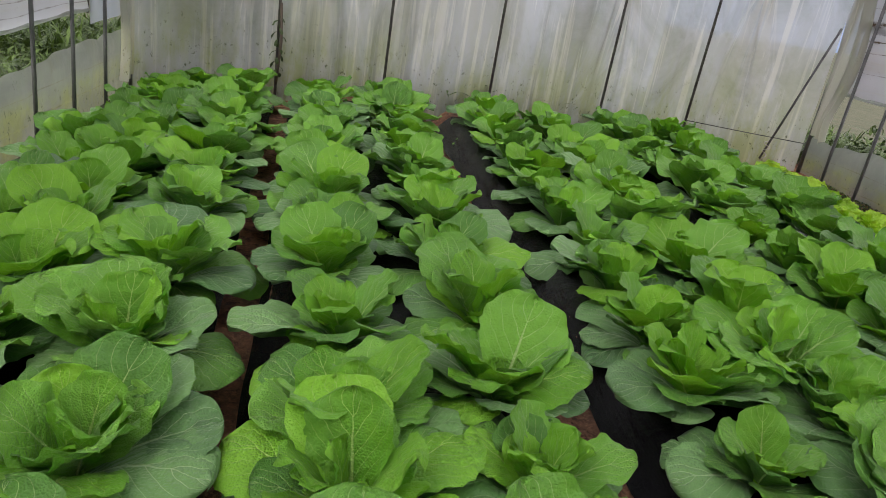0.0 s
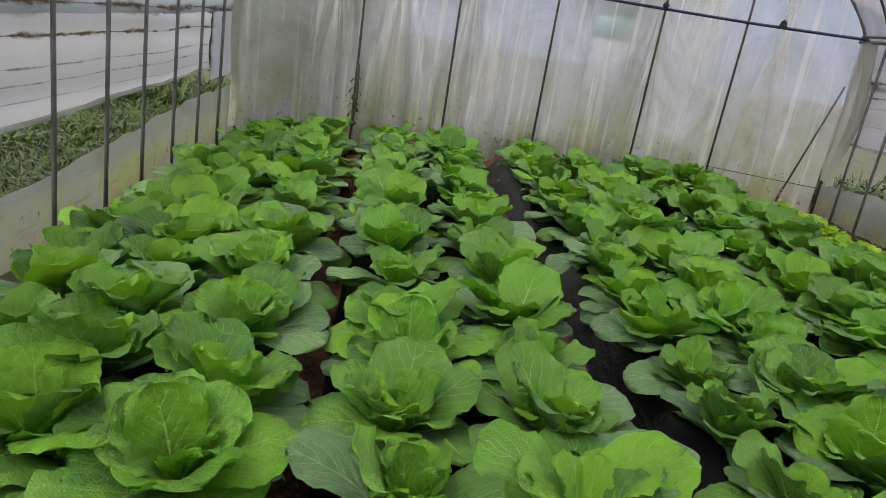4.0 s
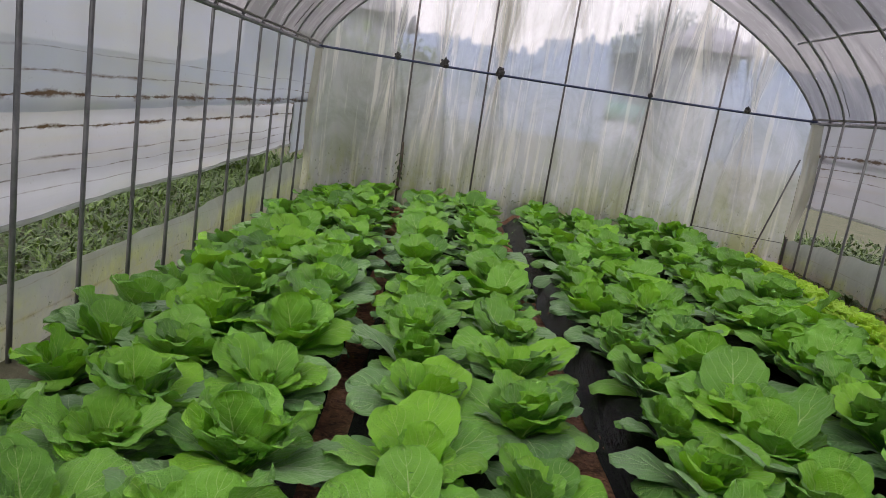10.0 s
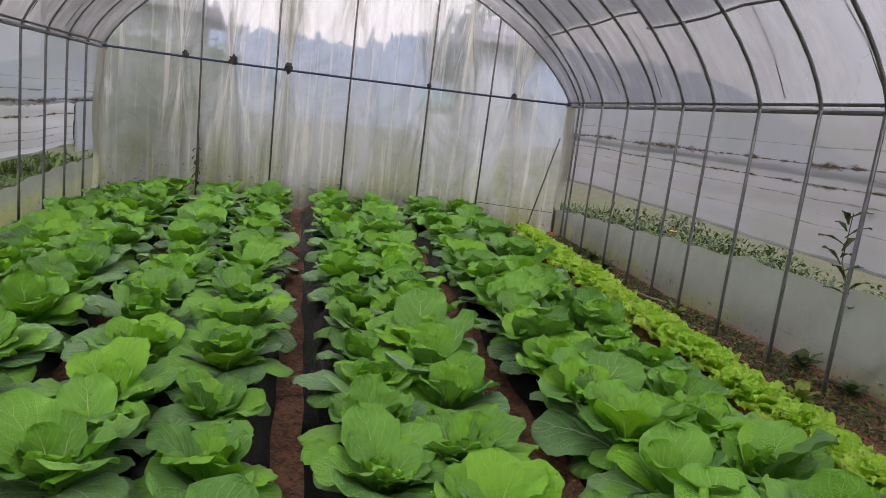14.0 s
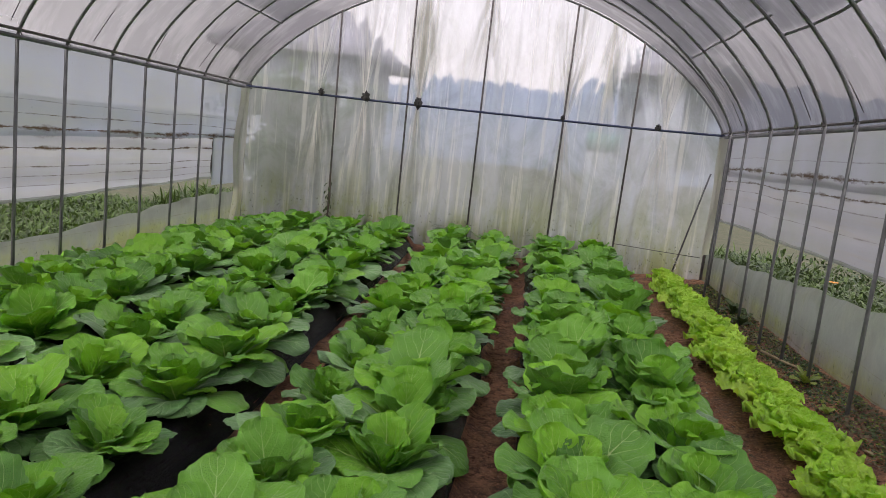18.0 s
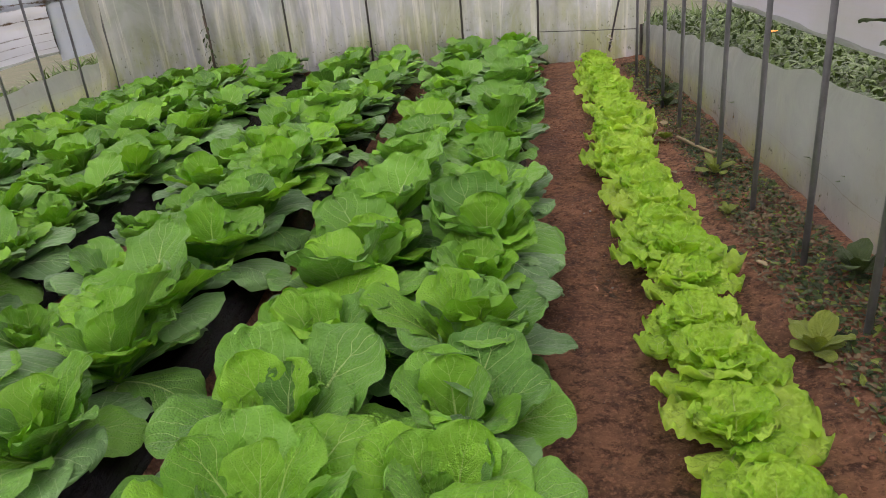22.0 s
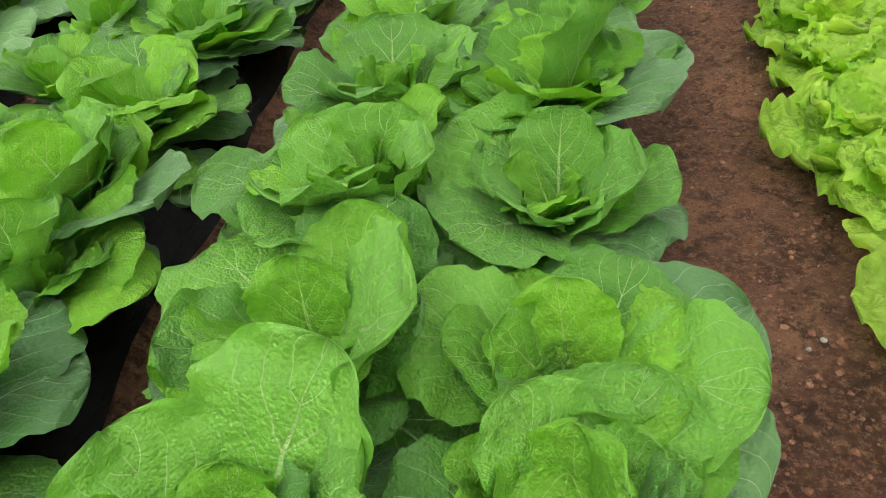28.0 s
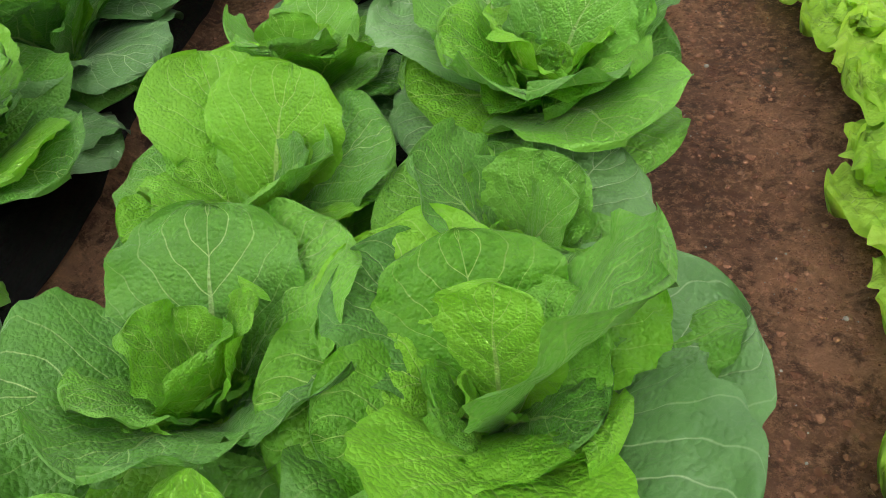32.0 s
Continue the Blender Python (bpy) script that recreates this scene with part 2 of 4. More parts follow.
def film_material(name, tint, dirt, clear, see, stain=0.5, streak=(6, 6, 0.6), low=None, folds=0.25, haze=0.0, bands=(), blurred=0.6, pull=(), pane=(0.93, 0.95, 0.98), milky=None):
    """Plastic film: partly clear, partly milky, with streaks of dirt; low: height below which algae stain it."""
    m, n, l, p = material(name)
    f = tex(n, l, 1.6, 6, 0.65, streak)
    g = tex(n, l, 7, 5, 0.7)
    h = tex(n, l, 60, 3, 0.6)
    dirty = calc(n, l, "MULTIPLY", ramp(n, l, f, (0.48, 0.0), (0.78, 1.0)), stain)
    col = mix(n, l, dirty, tint, dirt)
    specks = ramp(n, l, calc(n, l, "MULTIPLY", g, h), (0.36, 0.0), (0.5, 1.0))
    col = mix(n, l, calc(n, l, "MULTIPLY", specks, stain * 0.8), col, tuple(x * 0.35 for x in dirt))
    grime = calc(n, l, "ADD", dirty, calc(n, l, "MULTIPLY", specks, 0.5))
    if haze and low:
        # broad greenish clouds of algae on the old film
        cloud = ramp(n, l, tex(n, l, 1.5, 6, 0.68, (1, 1, 0.8), distort=0.8), (0.44, 0.0), (0.66, 0.75))
        col = mix(n, l, cloud, col, (0.40, 0.43, 0.35))
        # hard white creases of the hanging film
        crease = ramp(n, l, tex(n, l, 1.0, 5, 0.6, (13, 13, 0.5), distort=0.3), (0.54, 0.0), (0.62, 1.0))
        col = mix(n, l, calc(n, l, "MULTIPLY", crease, 0.6), col, (0.88, 0.87, 0.80))
        grime = calc(n, l, "ADD", grime, calc(n, l, "MULTIPLY", crease, 0.4))
    for gx, gz, wide in pull:
        # brownish pleats that fan out from a clip, their lit sides painted pale
        c = n.new("ShaderNodeTexCoord")
        s = n.new("ShaderNodeSeparateXYZ")
        l.new(c.outputs["Object"], s.inputs[0])
        fall = calc(n, l, "ABSOLUTE", calc(n, l, "SUBTRACT", s.outputs[2], gz))
        q = calc(n, l, "DIVIDE", calc(n, l, "SUBTRACT", s.outputs[0], gx), calc(n, l, "MULTIPLY_ADD", fall, wide, 0.02))
        ray = n.new("ShaderNodeTexNoise")
        ray.noise_dimensions = "2D"
        ray.inputs["Scale"].default_value, ray.inputs["Detail"].default_value = 3.2, 3
        both = n.new("ShaderNodeCombineXYZ")
        l.new(calc(n, l, "ADD", q, gx * 7), both.inputs[0])
        l.new(calc(n, l, "MULTIPLY", fall, 0.22), both.inputs[1])
        l.new(both.outputs[0], ray.inputs["Vector"])
        mask = calc(n, l, "MAXIMUM", calc(n, l, "SUBTRACT", 1.0, calc(n, l, "MULTIPLY", q, q)), 0.0)
        mask = calc(n, l, "MULTIPLY", mask, calc(n, l, "MAXIMUM", calc(n, l, "MULTIPLY_ADD", fall, -0.6, 1.0), 0.0))
        fan = calc(n, l, "MULTIPLY", mask, ramp(n, l, ray.outputs["Fac"], (0.48, 0.0), (0.56, 1.0)))
        lit = calc(n, l, "MULTIPLY", mask, ramp(n, l, ray.outputs["Fac"], (0.40, 1.0), (0.47, 0.0)))
        col = mix(n, l, calc(n, l, "MULTIPLY", lit, 0.8), col, (0.86, 0.83, 0.74))
        col = mix(n, l, calc(n, l, "MULTIPLY", fan, 0.6), col, (0.55, 0.52, 0.44))
        grime = calc(n, l, "ADD", grime, calc(n, l, "ADD", fan, lit))
    if bands:
        # mould bloom in broad blotches
        bloom = ramp(n, l, tex(n, l, 1.3, 5, 0.65, (1, 1, 1.6)), (0.42, 0.0), (0.72, 0.5))
        col = mix(n, l, bloom, col, (0.40, 0.43, 0.36))
    for height, thick, much in bands:
        # old fold lines where mould has settled
        c = n.new("ShaderNodeTexCoord")
        s = n.new("ShaderNodeSeparateXYZ")
        l.new(c.outputs["Object"], s.inputs[0])
        way = calc(n, l, "MULTIPLY_ADD", tex(n, l, 0.5, 3, 0.5, (0, 1, 0)), 0.09, -0.045 - height)
        off = calc(n, l, "ABSOLUTE", calc(n, l, "ADD", s.outputs[2], way))
        fat = calc(n, l, "MULTIPLY", ramp(n, l, tex(n, l, 2.4, 5, 0.7, (0, 1, 2.5)), (0.44, 0.03), (0.68, 1.0)), thick)
        line = calc(n, l, "MULTIPLY", calc(n, l, "SUBTRACT", 1.0, calc(n, l, "MINIMUM", calc(n, l, "DIVIDE", off, calc(n, l, "ADD", fat, 0.002)), 1.0)), much)
        line = calc(n, l, "MULTIPLY", line, ramp(n, l, tex(n, l, 9, 4, 0.7, (1, 1, 3)), (0.35, 0.25), (0.6, 1.0)))
        line = calc(n, l, "MINIMUM", calc(n, l, "MULTIPLY", line, 1.8), 1.0)
        col = mix(n, l, line, col, (0.085, 0.055, 0.03))
        grime = calc(n, l, "ADD", grime, line)
    if low:
        c = n.new("ShaderNodeTexCoord")
        s = n.new("ShaderNodeSeparateXYZ")
        l.new(c.outputs["Object"], s.inputs[0])
        up = n.new("ShaderNodeMapRange")
        l.new(s.outputs[2], up.inputs["Value"])
        for key, val in (("From Min", low), ("From Max", 0.2), ("To Min", 0.0), ("To Max", 1.0)):
            up.inputs[key].default_value = val
        moss = calc(n, l, "MULTIPLY", up.outputs[0], ramp(n, l, tex(n, l, 1.1, 6, 0.7, (2.6, 1, 0.9)), (0.42, 0.0), (0.60, 1.0)))
        col = mix(n, l, calc(n, l, "MULTIPLY", moss, 0.8), col, (0.36, 0.40, 0.13))
        grime = calc(n, l, "ADD", grime, calc(n, l, "MULTIPLY", moss, 0.6))
        spots = calc(n, l, "MULTIPLY", ramp(n, l, up.outputs[0], (0.35, 0.0), (0.9, 1.0)), ramp(n, l, tex(n, l, 26, 5, 0.75, (1, 1, 0.7)), (0.60, 0.0), (0.67, 0.9)))
        col = mix(n, l, spots, col, (0.09, 0.11, 0.04))
    l.new(col, p.inputs["Base Color"])
    p.inputs["Roughness"].default_value = 0.38
    nb = bump(n, l, calc(n, l, "ADD", calc(n, l, "MULTIPLY", tex(n, l, 3, 3, 0.5, streak), 1.0), calc(n, l, "MULTIPLY", g, 0.2)), folds, 0.03, p)
    tr = n.new("ShaderNodeBsdfTranslucent")
    l.new(col, tr.inputs[0])
    a = n.new("ShaderNodeMixShader")
    a.inputs[0].default_value = see
    l.new(p.outputs[0], a.inputs[1])
    l.new(tr.outputs[0], a.inputs[2])
    clr = n.new("ShaderNodeBsdfTransparent")
    clr.inputs[0].default_value = (*pane, 1)
    if haze:
        blur = n.new("ShaderNodeBsdfRefraction")
        blur.inputs["Color"].default_value = (0.95, 0.95, 0.97, 1)
        blur.inputs["IOR"].default_value, blur.inputs["Roughness"].default_value = (1.04 if haze < 0.5 else 1.25), haze
        c2 = n.new("ShaderNodeMixShader")
        c2.inputs[0].default_value = blurred
        l.new(clr.outputs[0], c2.inputs[1])
        l.new(blur.outputs[0], c2.inputs[2])
        clr = c2
    b = n.new("ShaderNodeMixShader")
    share = calc(n, l, "MAXIMUM", calc(n, l, "MULTIPLY_ADD", grime, -clear, clear), 0.0)
    if milky:
        # the west bay is hung with a clearer sheet
        c = n.new("ShaderNodeTexCoord")
        s = n.new("ShaderNodeSeparateXYZ")
        l.new(c.outputs["Object"], s.inputs[0])
        bay = n.new("ShaderNodeMapRange")
        l.new(calc(n, l, "MULTIPLY_ADD", f, 0.15, s.outputs[0]), bay.inputs["Value"])
        for key, val in (("From Min", 0.75), ("From Max", 1.05), ("To Min", 0.6), ("To Max", 0.0)):
            bay.inputs[key].default_value = val
        # an older, cloudier sheet hangs below this height
        c = n.new("ShaderNodeTexCoord")
        s = n.new("ShaderNodeSeparateXYZ")
        l.new(c.outputs["Object"], s.inputs[0])
        old = n.new("ShaderNodeMapRange")
        l.new(calc(n, l, "MULTIPLY_ADD", f, 0.3, s.outputs[2]), old.inputs["Value"])
        for key, val in (("From Min", milky - 0.15), ("From Max", milky + 0.45), ("To Min", 0.42), ("To Max", 1.0)):
            old.inputs[key].default_value = val
        share = calc(n, l, "MAXIMUM", calc(n, l, "MULTIPLY", share, old.outputs[0]), calc(n, l, "MULTIPLY", share, bay.outputs[0]))
    l.new(share, b.inputs[0])
    l.new(a.outputs[0], b.inputs[1])
    l.new(clr.outputs[0], b.inputs[2])
    l.new(b.outputs[0], n["Material Output"].inputs[0])
    return m


def soil_material(name, dry, wet, sprout):
    m, n, l, p = material(name)
    a = tex(n, l, 2.6, 9, 0.74)
    b = tex(n, l, 55, 6, 0.8)
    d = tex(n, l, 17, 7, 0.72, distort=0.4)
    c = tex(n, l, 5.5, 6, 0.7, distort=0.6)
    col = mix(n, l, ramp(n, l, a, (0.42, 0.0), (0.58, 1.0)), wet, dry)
    # shade in crevices and light on crumbs painted in, following the bump
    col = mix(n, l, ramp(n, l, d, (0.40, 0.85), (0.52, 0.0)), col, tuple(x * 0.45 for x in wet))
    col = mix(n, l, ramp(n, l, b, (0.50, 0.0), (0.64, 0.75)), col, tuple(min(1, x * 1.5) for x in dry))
    col = mix(n, l, ramp(n, l, c, (0.59, 0.0), (0.69, 0.8)), col, sprout)
    l.new(col, p.inputs["Base Color"])
    l.new(ramp(n, l, a, (0.36, 0.62), (0.55, 0.93)), p.inputs["Roughness"])
    h = calc(n, l, "ADD", calc(n, l, "MULTIPLY", a, 1.6), b)
    bump(n, l, calc(n, l, "ADD", h, calc(n, l, "MULTIPLY", d, 1.8)), 1.0, 0.035, p)
    return m


OUTER = leaf_material("outer_leaf", (0.066, 0.175, 0.047), (0.185, 0.375, 0.108), (0.52, 0.66, 0.38), 0.08, 44, 0.36, 1.0, False, 0.55, 0.16)
MIDDLE = leaf_material("middle_leaf", (0.092, 0.262, 0.036), (0.212, 0.510, 0.052), (0.54, 0.72, 0.29), 0.20, 52, 0.35, 1.0, False, 0.95, 0.10)
INNER = leaf_material("inner_leaf", (0.138, 0.385, 0.026), (0.278, 0.625, 0.042), (0.58, 0.77, 0.26), 0.30, 50, 0.36, 0.9, False, 0.9, 0.04)
LETTUCE = leaf_material("lettuce_leaf", (0.42, 0.74, 0.06), (0.62, 0.88, 0.13), (0.80, 0.90, 0.42), 0.48, 18, 0.45, 0.4)
WEED = leaf_material("weed_leaf", (0.018, 0.046, 0.010), (0.10, 0.175, 0.032), (0.2, 0.28, 0.09), 0.25, 40, 0.55, 0.3, True)
# the weed greens again, lowered to put shade into the leaf colour
SHADED_WEED = leaf_material("shaded_weed_leaf", (0.014, 0.036, 0.009), (0.085, 0.14, 0.032), (0.10, 0.14, 0.05), 0.2, 40, 0.5, 0.3, True)
LITTER = plain("brown_litter", (0.06, 0.042, 0.024), (0.26, 0.20, 0.11), 30, 0.9)
PALE_WEED = leaf_material("pale_weed_leaf", (0.16, 0.26, 0.04), (0.34, 0.42, 0.06), (0.4, 0.5, 0.2), 0.3, 40, 0.5, 0.4, True)
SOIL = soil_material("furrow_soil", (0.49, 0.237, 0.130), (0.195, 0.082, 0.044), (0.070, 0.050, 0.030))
CLOD, cn, cl, cp = material("soil_clod")
cl.new(ramp(cn, cl, cn.new("ShaderNodeNewGeometry").outputs["Random Per Island"], (0.0, (0.15, 0.062, 0.033)), (0.6, (0.27, 0.118, 0.062)), (1.0, (0.37, 0.175, 0.098))), cp.inputs["Base Color"])
cp.inputs["Roughness"].default_value = 0.95
bump(cn, cl, tex(cn, cl, 240, 3, 0.7), 0.7, 0.003, cp)
STONE = plain("pale_stone", (0.34, 0.29, 0.24), (0.50, 0.45, 0.38), 60, 0.8)
MULCH = plain("black_mulch_film", (0.003, 0.003, 0.0035), (0.007, 0.007, 0.008), 5, 0.16, 0, 1.0, 0.03, (9, 0.8, 1))
MULCH.node_tree.nodes["Principled BSDF"].inputs["Specular IOR Level"].default_value = 0.35
PIPE = plain("galvanised_pipe", (0.12, 0.124, 0.128), (0.22, 0.222, 0.225), 9, 0.48, 0.6, 0.15)
RUST = plain("rusty_pipe", (0.10, 0.085, 0.08), (0.20, 0.19, 0.18), 14, 0.6, 0.5, 0.3)
BLUE = plain("blue_coated_rail", (0.025, 0.035, 0.085), (0.05, 0.065, 0.13), 8, 0.4, 0.3, 0.1)
CLIP = plain("dark_clip", (0.02, 0.02, 0.02), (0.06, 0.055, 0.05), 20, 0.7)
WIRE = plain("wire", (0.05, 0.05, 0.05), (0.12, 0.11, 0.10), 20, 0.6, 0.4)
ROPE = plain("pale_rope", (0.45, 0.44, 0.4), (0.65, 0.63, 0.58), 40, 0.8)
ROOF_FILM = film_material("roof_film", (0.74, 0.74, 0.77), (0.46, 0.44, 0.41), 0.80, 0.62, 0.3, (0.8, 2.5, 0.8), None, 0.12, 0.6, (), 0.8, (), (0.72, 0.715, 0.735))
CLIP_AT = (0.935, 1.51, 2.206, 4.06, 5.22)
WALL_FILM = film_material("end_wall_film", (0.68, 0.71, 0.72), (0.50, 0.49, 0.40), 0.56, 0.6, 0.4, (4.2, 4.2, 0.6), 1.15, 0.4, 0.2, (), 0.92, tuple((x, EAVE, 0.26) for x in CLIP_AT) + ((3.0, PEAK, 0.34), (4.5, 2.95, 0.3), (2.2, 3.2, 0.3)), (0.95, 0.93, 0.95), EAVE)
GATHER = film_material("gathered_film", (0.60, 0.60, 0.52), (0.38, 0.33, 0.20), 0.20, 0.5, 0.6, (5, 5, 0.8), 0.6, 0.5)
UPPER_WEST = film_material("west_upper_film", (0.38, 0.43, 0.50), (0.42, 0.43, 0.31), 0.09, 0.5, 0.55, (0.6, 0.4, 3.0), None, 0.25, 0, ((1.12, 0.045, 0.9), (1.22, 0.020, 0.6), (1.32, 0.010, 0.35)))
UPPER_EAST = film_material("east_upper_film", (0.48, 0.49, 0.53), (0.42, 0.40, 0.33), 0.06, 0.5, 0.5, (0.6, 0.4, 3.0), None, 0.25, 0, ((1.40, 0.05, 0.9), (1.52, 0.012, 0.4)))
SIDE_WEST = film_material("west_curtain_film", (0.51, 0.53, 0.58), (0.56, 0.52, 0.40), 0.05, 0.55, 0.5, (0.5, 0.35, 7.0), None, 0.3, 0, ((1.09, 0.05, 1.0), (0.97, 0.026, 1.0), (0.83, 0.013, 0.55), (0.76, 0.012, 0.5), (0.69, 0.008, 0.4)))
SIDE_EAST = film_material("east_curtain_film", (0.50, 0.505, 0.545), (0.50, 0.44, 0.34), 0.05, 0.55, 0.5, (0.5, 0.35, 7.0), None, 0.3, 0, ((1.36, 0.05, 1.0), (1.27, 0.030, 0.8), (1.18, 0.012, 0.5), (1.02, 0.010, 0.4)))
SKIRT_FILM = film_material("skirt_film", (0.54, 0.57, 0.54), (0.22, 0.22, 0.16), 0.44, 0.45, 1.0, (1.0, 2.2, 1.8), 0.30, 0.9, 0.0, ((0.12, 0.03, 0.5), (0.27, 0.008, 0.4)))
NET = film_material("grey_shade_net", (0.34, 0.34, 0.38), (0.22, 0.22, 0.22), 0.52, 0.5, 0.3, (1, 1, 1), None, 0.2)
EARTH = plain("outside_earth", (0.045, 0.06, 0.025), (0.09, 0.085, 0.05), 3, 0.95, 0, 0.8, 0.03)
PLASTER = plain("pale_house_wall", (0.36, 0.40, 0.48), (0.46, 0.50, 0.57), 1.2, 0.9)
ROOFING = plain("dark_house_roof", (0.20, 0.20, 0.25), (0.27, 0.27, 0.32), 2, 0.7)
GLASS = plain("dark_window", (0.04, 0.05, 0.06), (0.07, 0.08, 0.09), 2, 0.15)
# aerial haze is put into this foliage colour as a bluish tint
FAR = plain("far_foliage_hazed", (0.125, 0.175, 0.27), (0.19, 0.245, 0.35), 1.5, 0.9, 0, 0.6, 0.1)
BARK = plain("bark", (0.09, 0.07, 0.05), (0.16, 0.13, 0.1), 9, 0.9, 0, 0.7, 0.01, (1, 1, 0.3))
# crown of the far tree, tinted blue-grey to paint in the haze
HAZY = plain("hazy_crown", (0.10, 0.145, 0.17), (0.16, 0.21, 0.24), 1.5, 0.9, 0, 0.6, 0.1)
TEAL = plain("teal_plastic", (0.10, 0.30, 0.29), (0.14, 0.36, 0.34), 3, 0.5)
DRY = plain("dry_litter", (0.28, 0.22, 0.12), (0.42, 0.36, 0.2), 30, 0.9)


# ---- builders ----
def mesh(name, verts, faces, mat=None, smooth=True, uvs=None):
    me = bpy.data.meshes.new(name)
    me.from_pydata(verts, [], faces)
    if mat:
        me.materials.append(mat)
    if smooth:
        me.polygons.foreach_set("use_smooth", [True] * len(me.polygons))
    if uvs is not None:
        layer = me.uv_layers.new(name="UVMap")
        loops = np.empty(len(me.loops), dtype=np.int32)
        me.loops.foreach_get("vertex_index", loops)
        layer.data.foreach_set("uv", np.asarray(uvs, dtype=np.float32)[loops].ravel())
    me.update()
    return me


def part(name, me, parent=None, label="", m=None):
    ob = new(name, me)
    ob.parent = parent
    if m is not None:
        ob.matrix_basis = m
    if label:
        ob["label"] = label
    return ob


def thing(name, label, category, m=None, group="", kind="", me=None):
    ob = new(name, me)
    if m is not None:
        ob.matrix_basis = m
    return tagged(ob, label, category, group, kind)


def grid(nu, nv, f):
    """A sheet: verts f(u, v) with u, v from 0 to 1."""
    verts, uvs = [], []
    for j in range(nv + 1):
        for i in range(nu + 1):
            verts.append(f(i / nu, j / nv))
            uvs.append((i / nu, j / nv))
    faces = [(j * (nu + 1) + i, j * (nu + 1) + i + 1, (j + 1) * (nu + 1) + i + 1, (j + 1) * (nu + 1) + i) for j in range(nv) for i in range(nu)]
    return verts, faces, uvs


def tube(points, r, sides=8, mat=PIPE, name="tube"):
    """A round bar along points."""
    pts = [Vector(p) for p in points]
    verts, faces = [], []
    side = None
    for i, p in enumerate(pts):
        d = (pts[min(i + 1, len(pts) - 1)] - pts[max(i - 1, 0)]).normalized()
        if side is None:
            side = d.orthogonal().normalized()
        side = (side - d * side.dot(d)).normalized()
        up = d.cross(side)
        for k in range(sides):
            a = 2 * math.pi * k / sides
            verts.append(p + r * (math.cos(a) * side + math.sin(a) * up))
    for i in range(len(pts) - 1):
        for k in range(sides):
            a, b = i * sides + k, i * sides + (k + 1) % sides
            faces.append((a, b, b + sides, a + sides))
    faces.append(tuple(reversed(range(sides))))
    faces.append(tuple(range(len(verts) - sides, len(verts))))
    return mesh(name, verts, faces, mat)


def box(sx, sy, sz, mat, name="box", bevel=0.0):
    bm = bmesh.new()
    bmesh.ops.create_cube(bm, size=1)
    bmesh.ops.scale(bm, vec=(sx, sy, sz), verts=bm.verts)
    if bevel:
        bmesh.ops.bevel(bm, geom=bm.edges, offset=bevel, segments=2, affect="EDGES")
    me = bpy.data.meshes.new(name)
    bm.to_mesh(me)
    bm.free()
    me.materials.append(mat)
    return me


def wave(x, seed):
    """Smooth random value from -1 to 1."""
    return noise.noise((x, seed * 7.31, seed * 1.7))


# ---- ground ----
# furrows fan out a little: place at y = 4.5, and drift per metre
FURROWS = ((0.30, -0.03), (1.67, -0.075), (2.73, -0.05), (3.79, -0.025), (4.97, 0.0))


def furrow(k, y):
    return FURROWS[k][0] + FURROWS[k][1] * (y - 4.5)


def ground_height(x, y):
    z = -0.24 * max(0.0, 1 - max(0.0, x) / 1.3) ** 1.3 if x > -0.02 else -0.12
    if x > 5.45:
        z += min(1.0, (x - 5.45) / 0.45) * (0.08 + 0.03 * max(0.0, min(3.0, 6.5 - y)))
    if 0.0 < x < 5.0:
        d = min(abs(x - furrow(k, y)) - (0.09 if k == 4 else 0.0) for k in range(5))
        z += 0.11 * min(1.0, max(0.0, (d - 0.10) / 0.10))
    elif 5.0 <= x < 5.7:
        z += 0.045 * max(0.0, 1 - abs(x - 5.34) / 0.22)
    if -0.1 < x < WIDE + 0.1:
        z += 0.010 * noise.noise((x * 4, y * 4, 0)) + 0.008 * noise.noise((x * 13, y * 13, 3))
    else:
        z += 0.05 + 0.04 * noise.noise((x * 0.9, y * 0.9, 5))
    return z


v, f, _ = grid(150, 200, lambda a, b: (lambda x, y: (x, y, ground_height(x, y)))(0.04 + 6.06 * a, FIRST + (LAST - FIRST) * b))
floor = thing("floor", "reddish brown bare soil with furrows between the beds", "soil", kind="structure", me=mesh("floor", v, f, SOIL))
v, f, _ = grid(60, 60, lambda a, b: (lambda x, y: (x, y, -0.03 + 0.02 * noise.noise((x * .3, y * .3, 1))))(3 + 900 * (2 * a - 1) ** 3, 5 + 900 * (2 * b - 1) ** 3))
ground = thing("ground", "dark weedy earth round the tunnel", "ground", kind="structure", me=mesh("ground", v, f, EARTH))

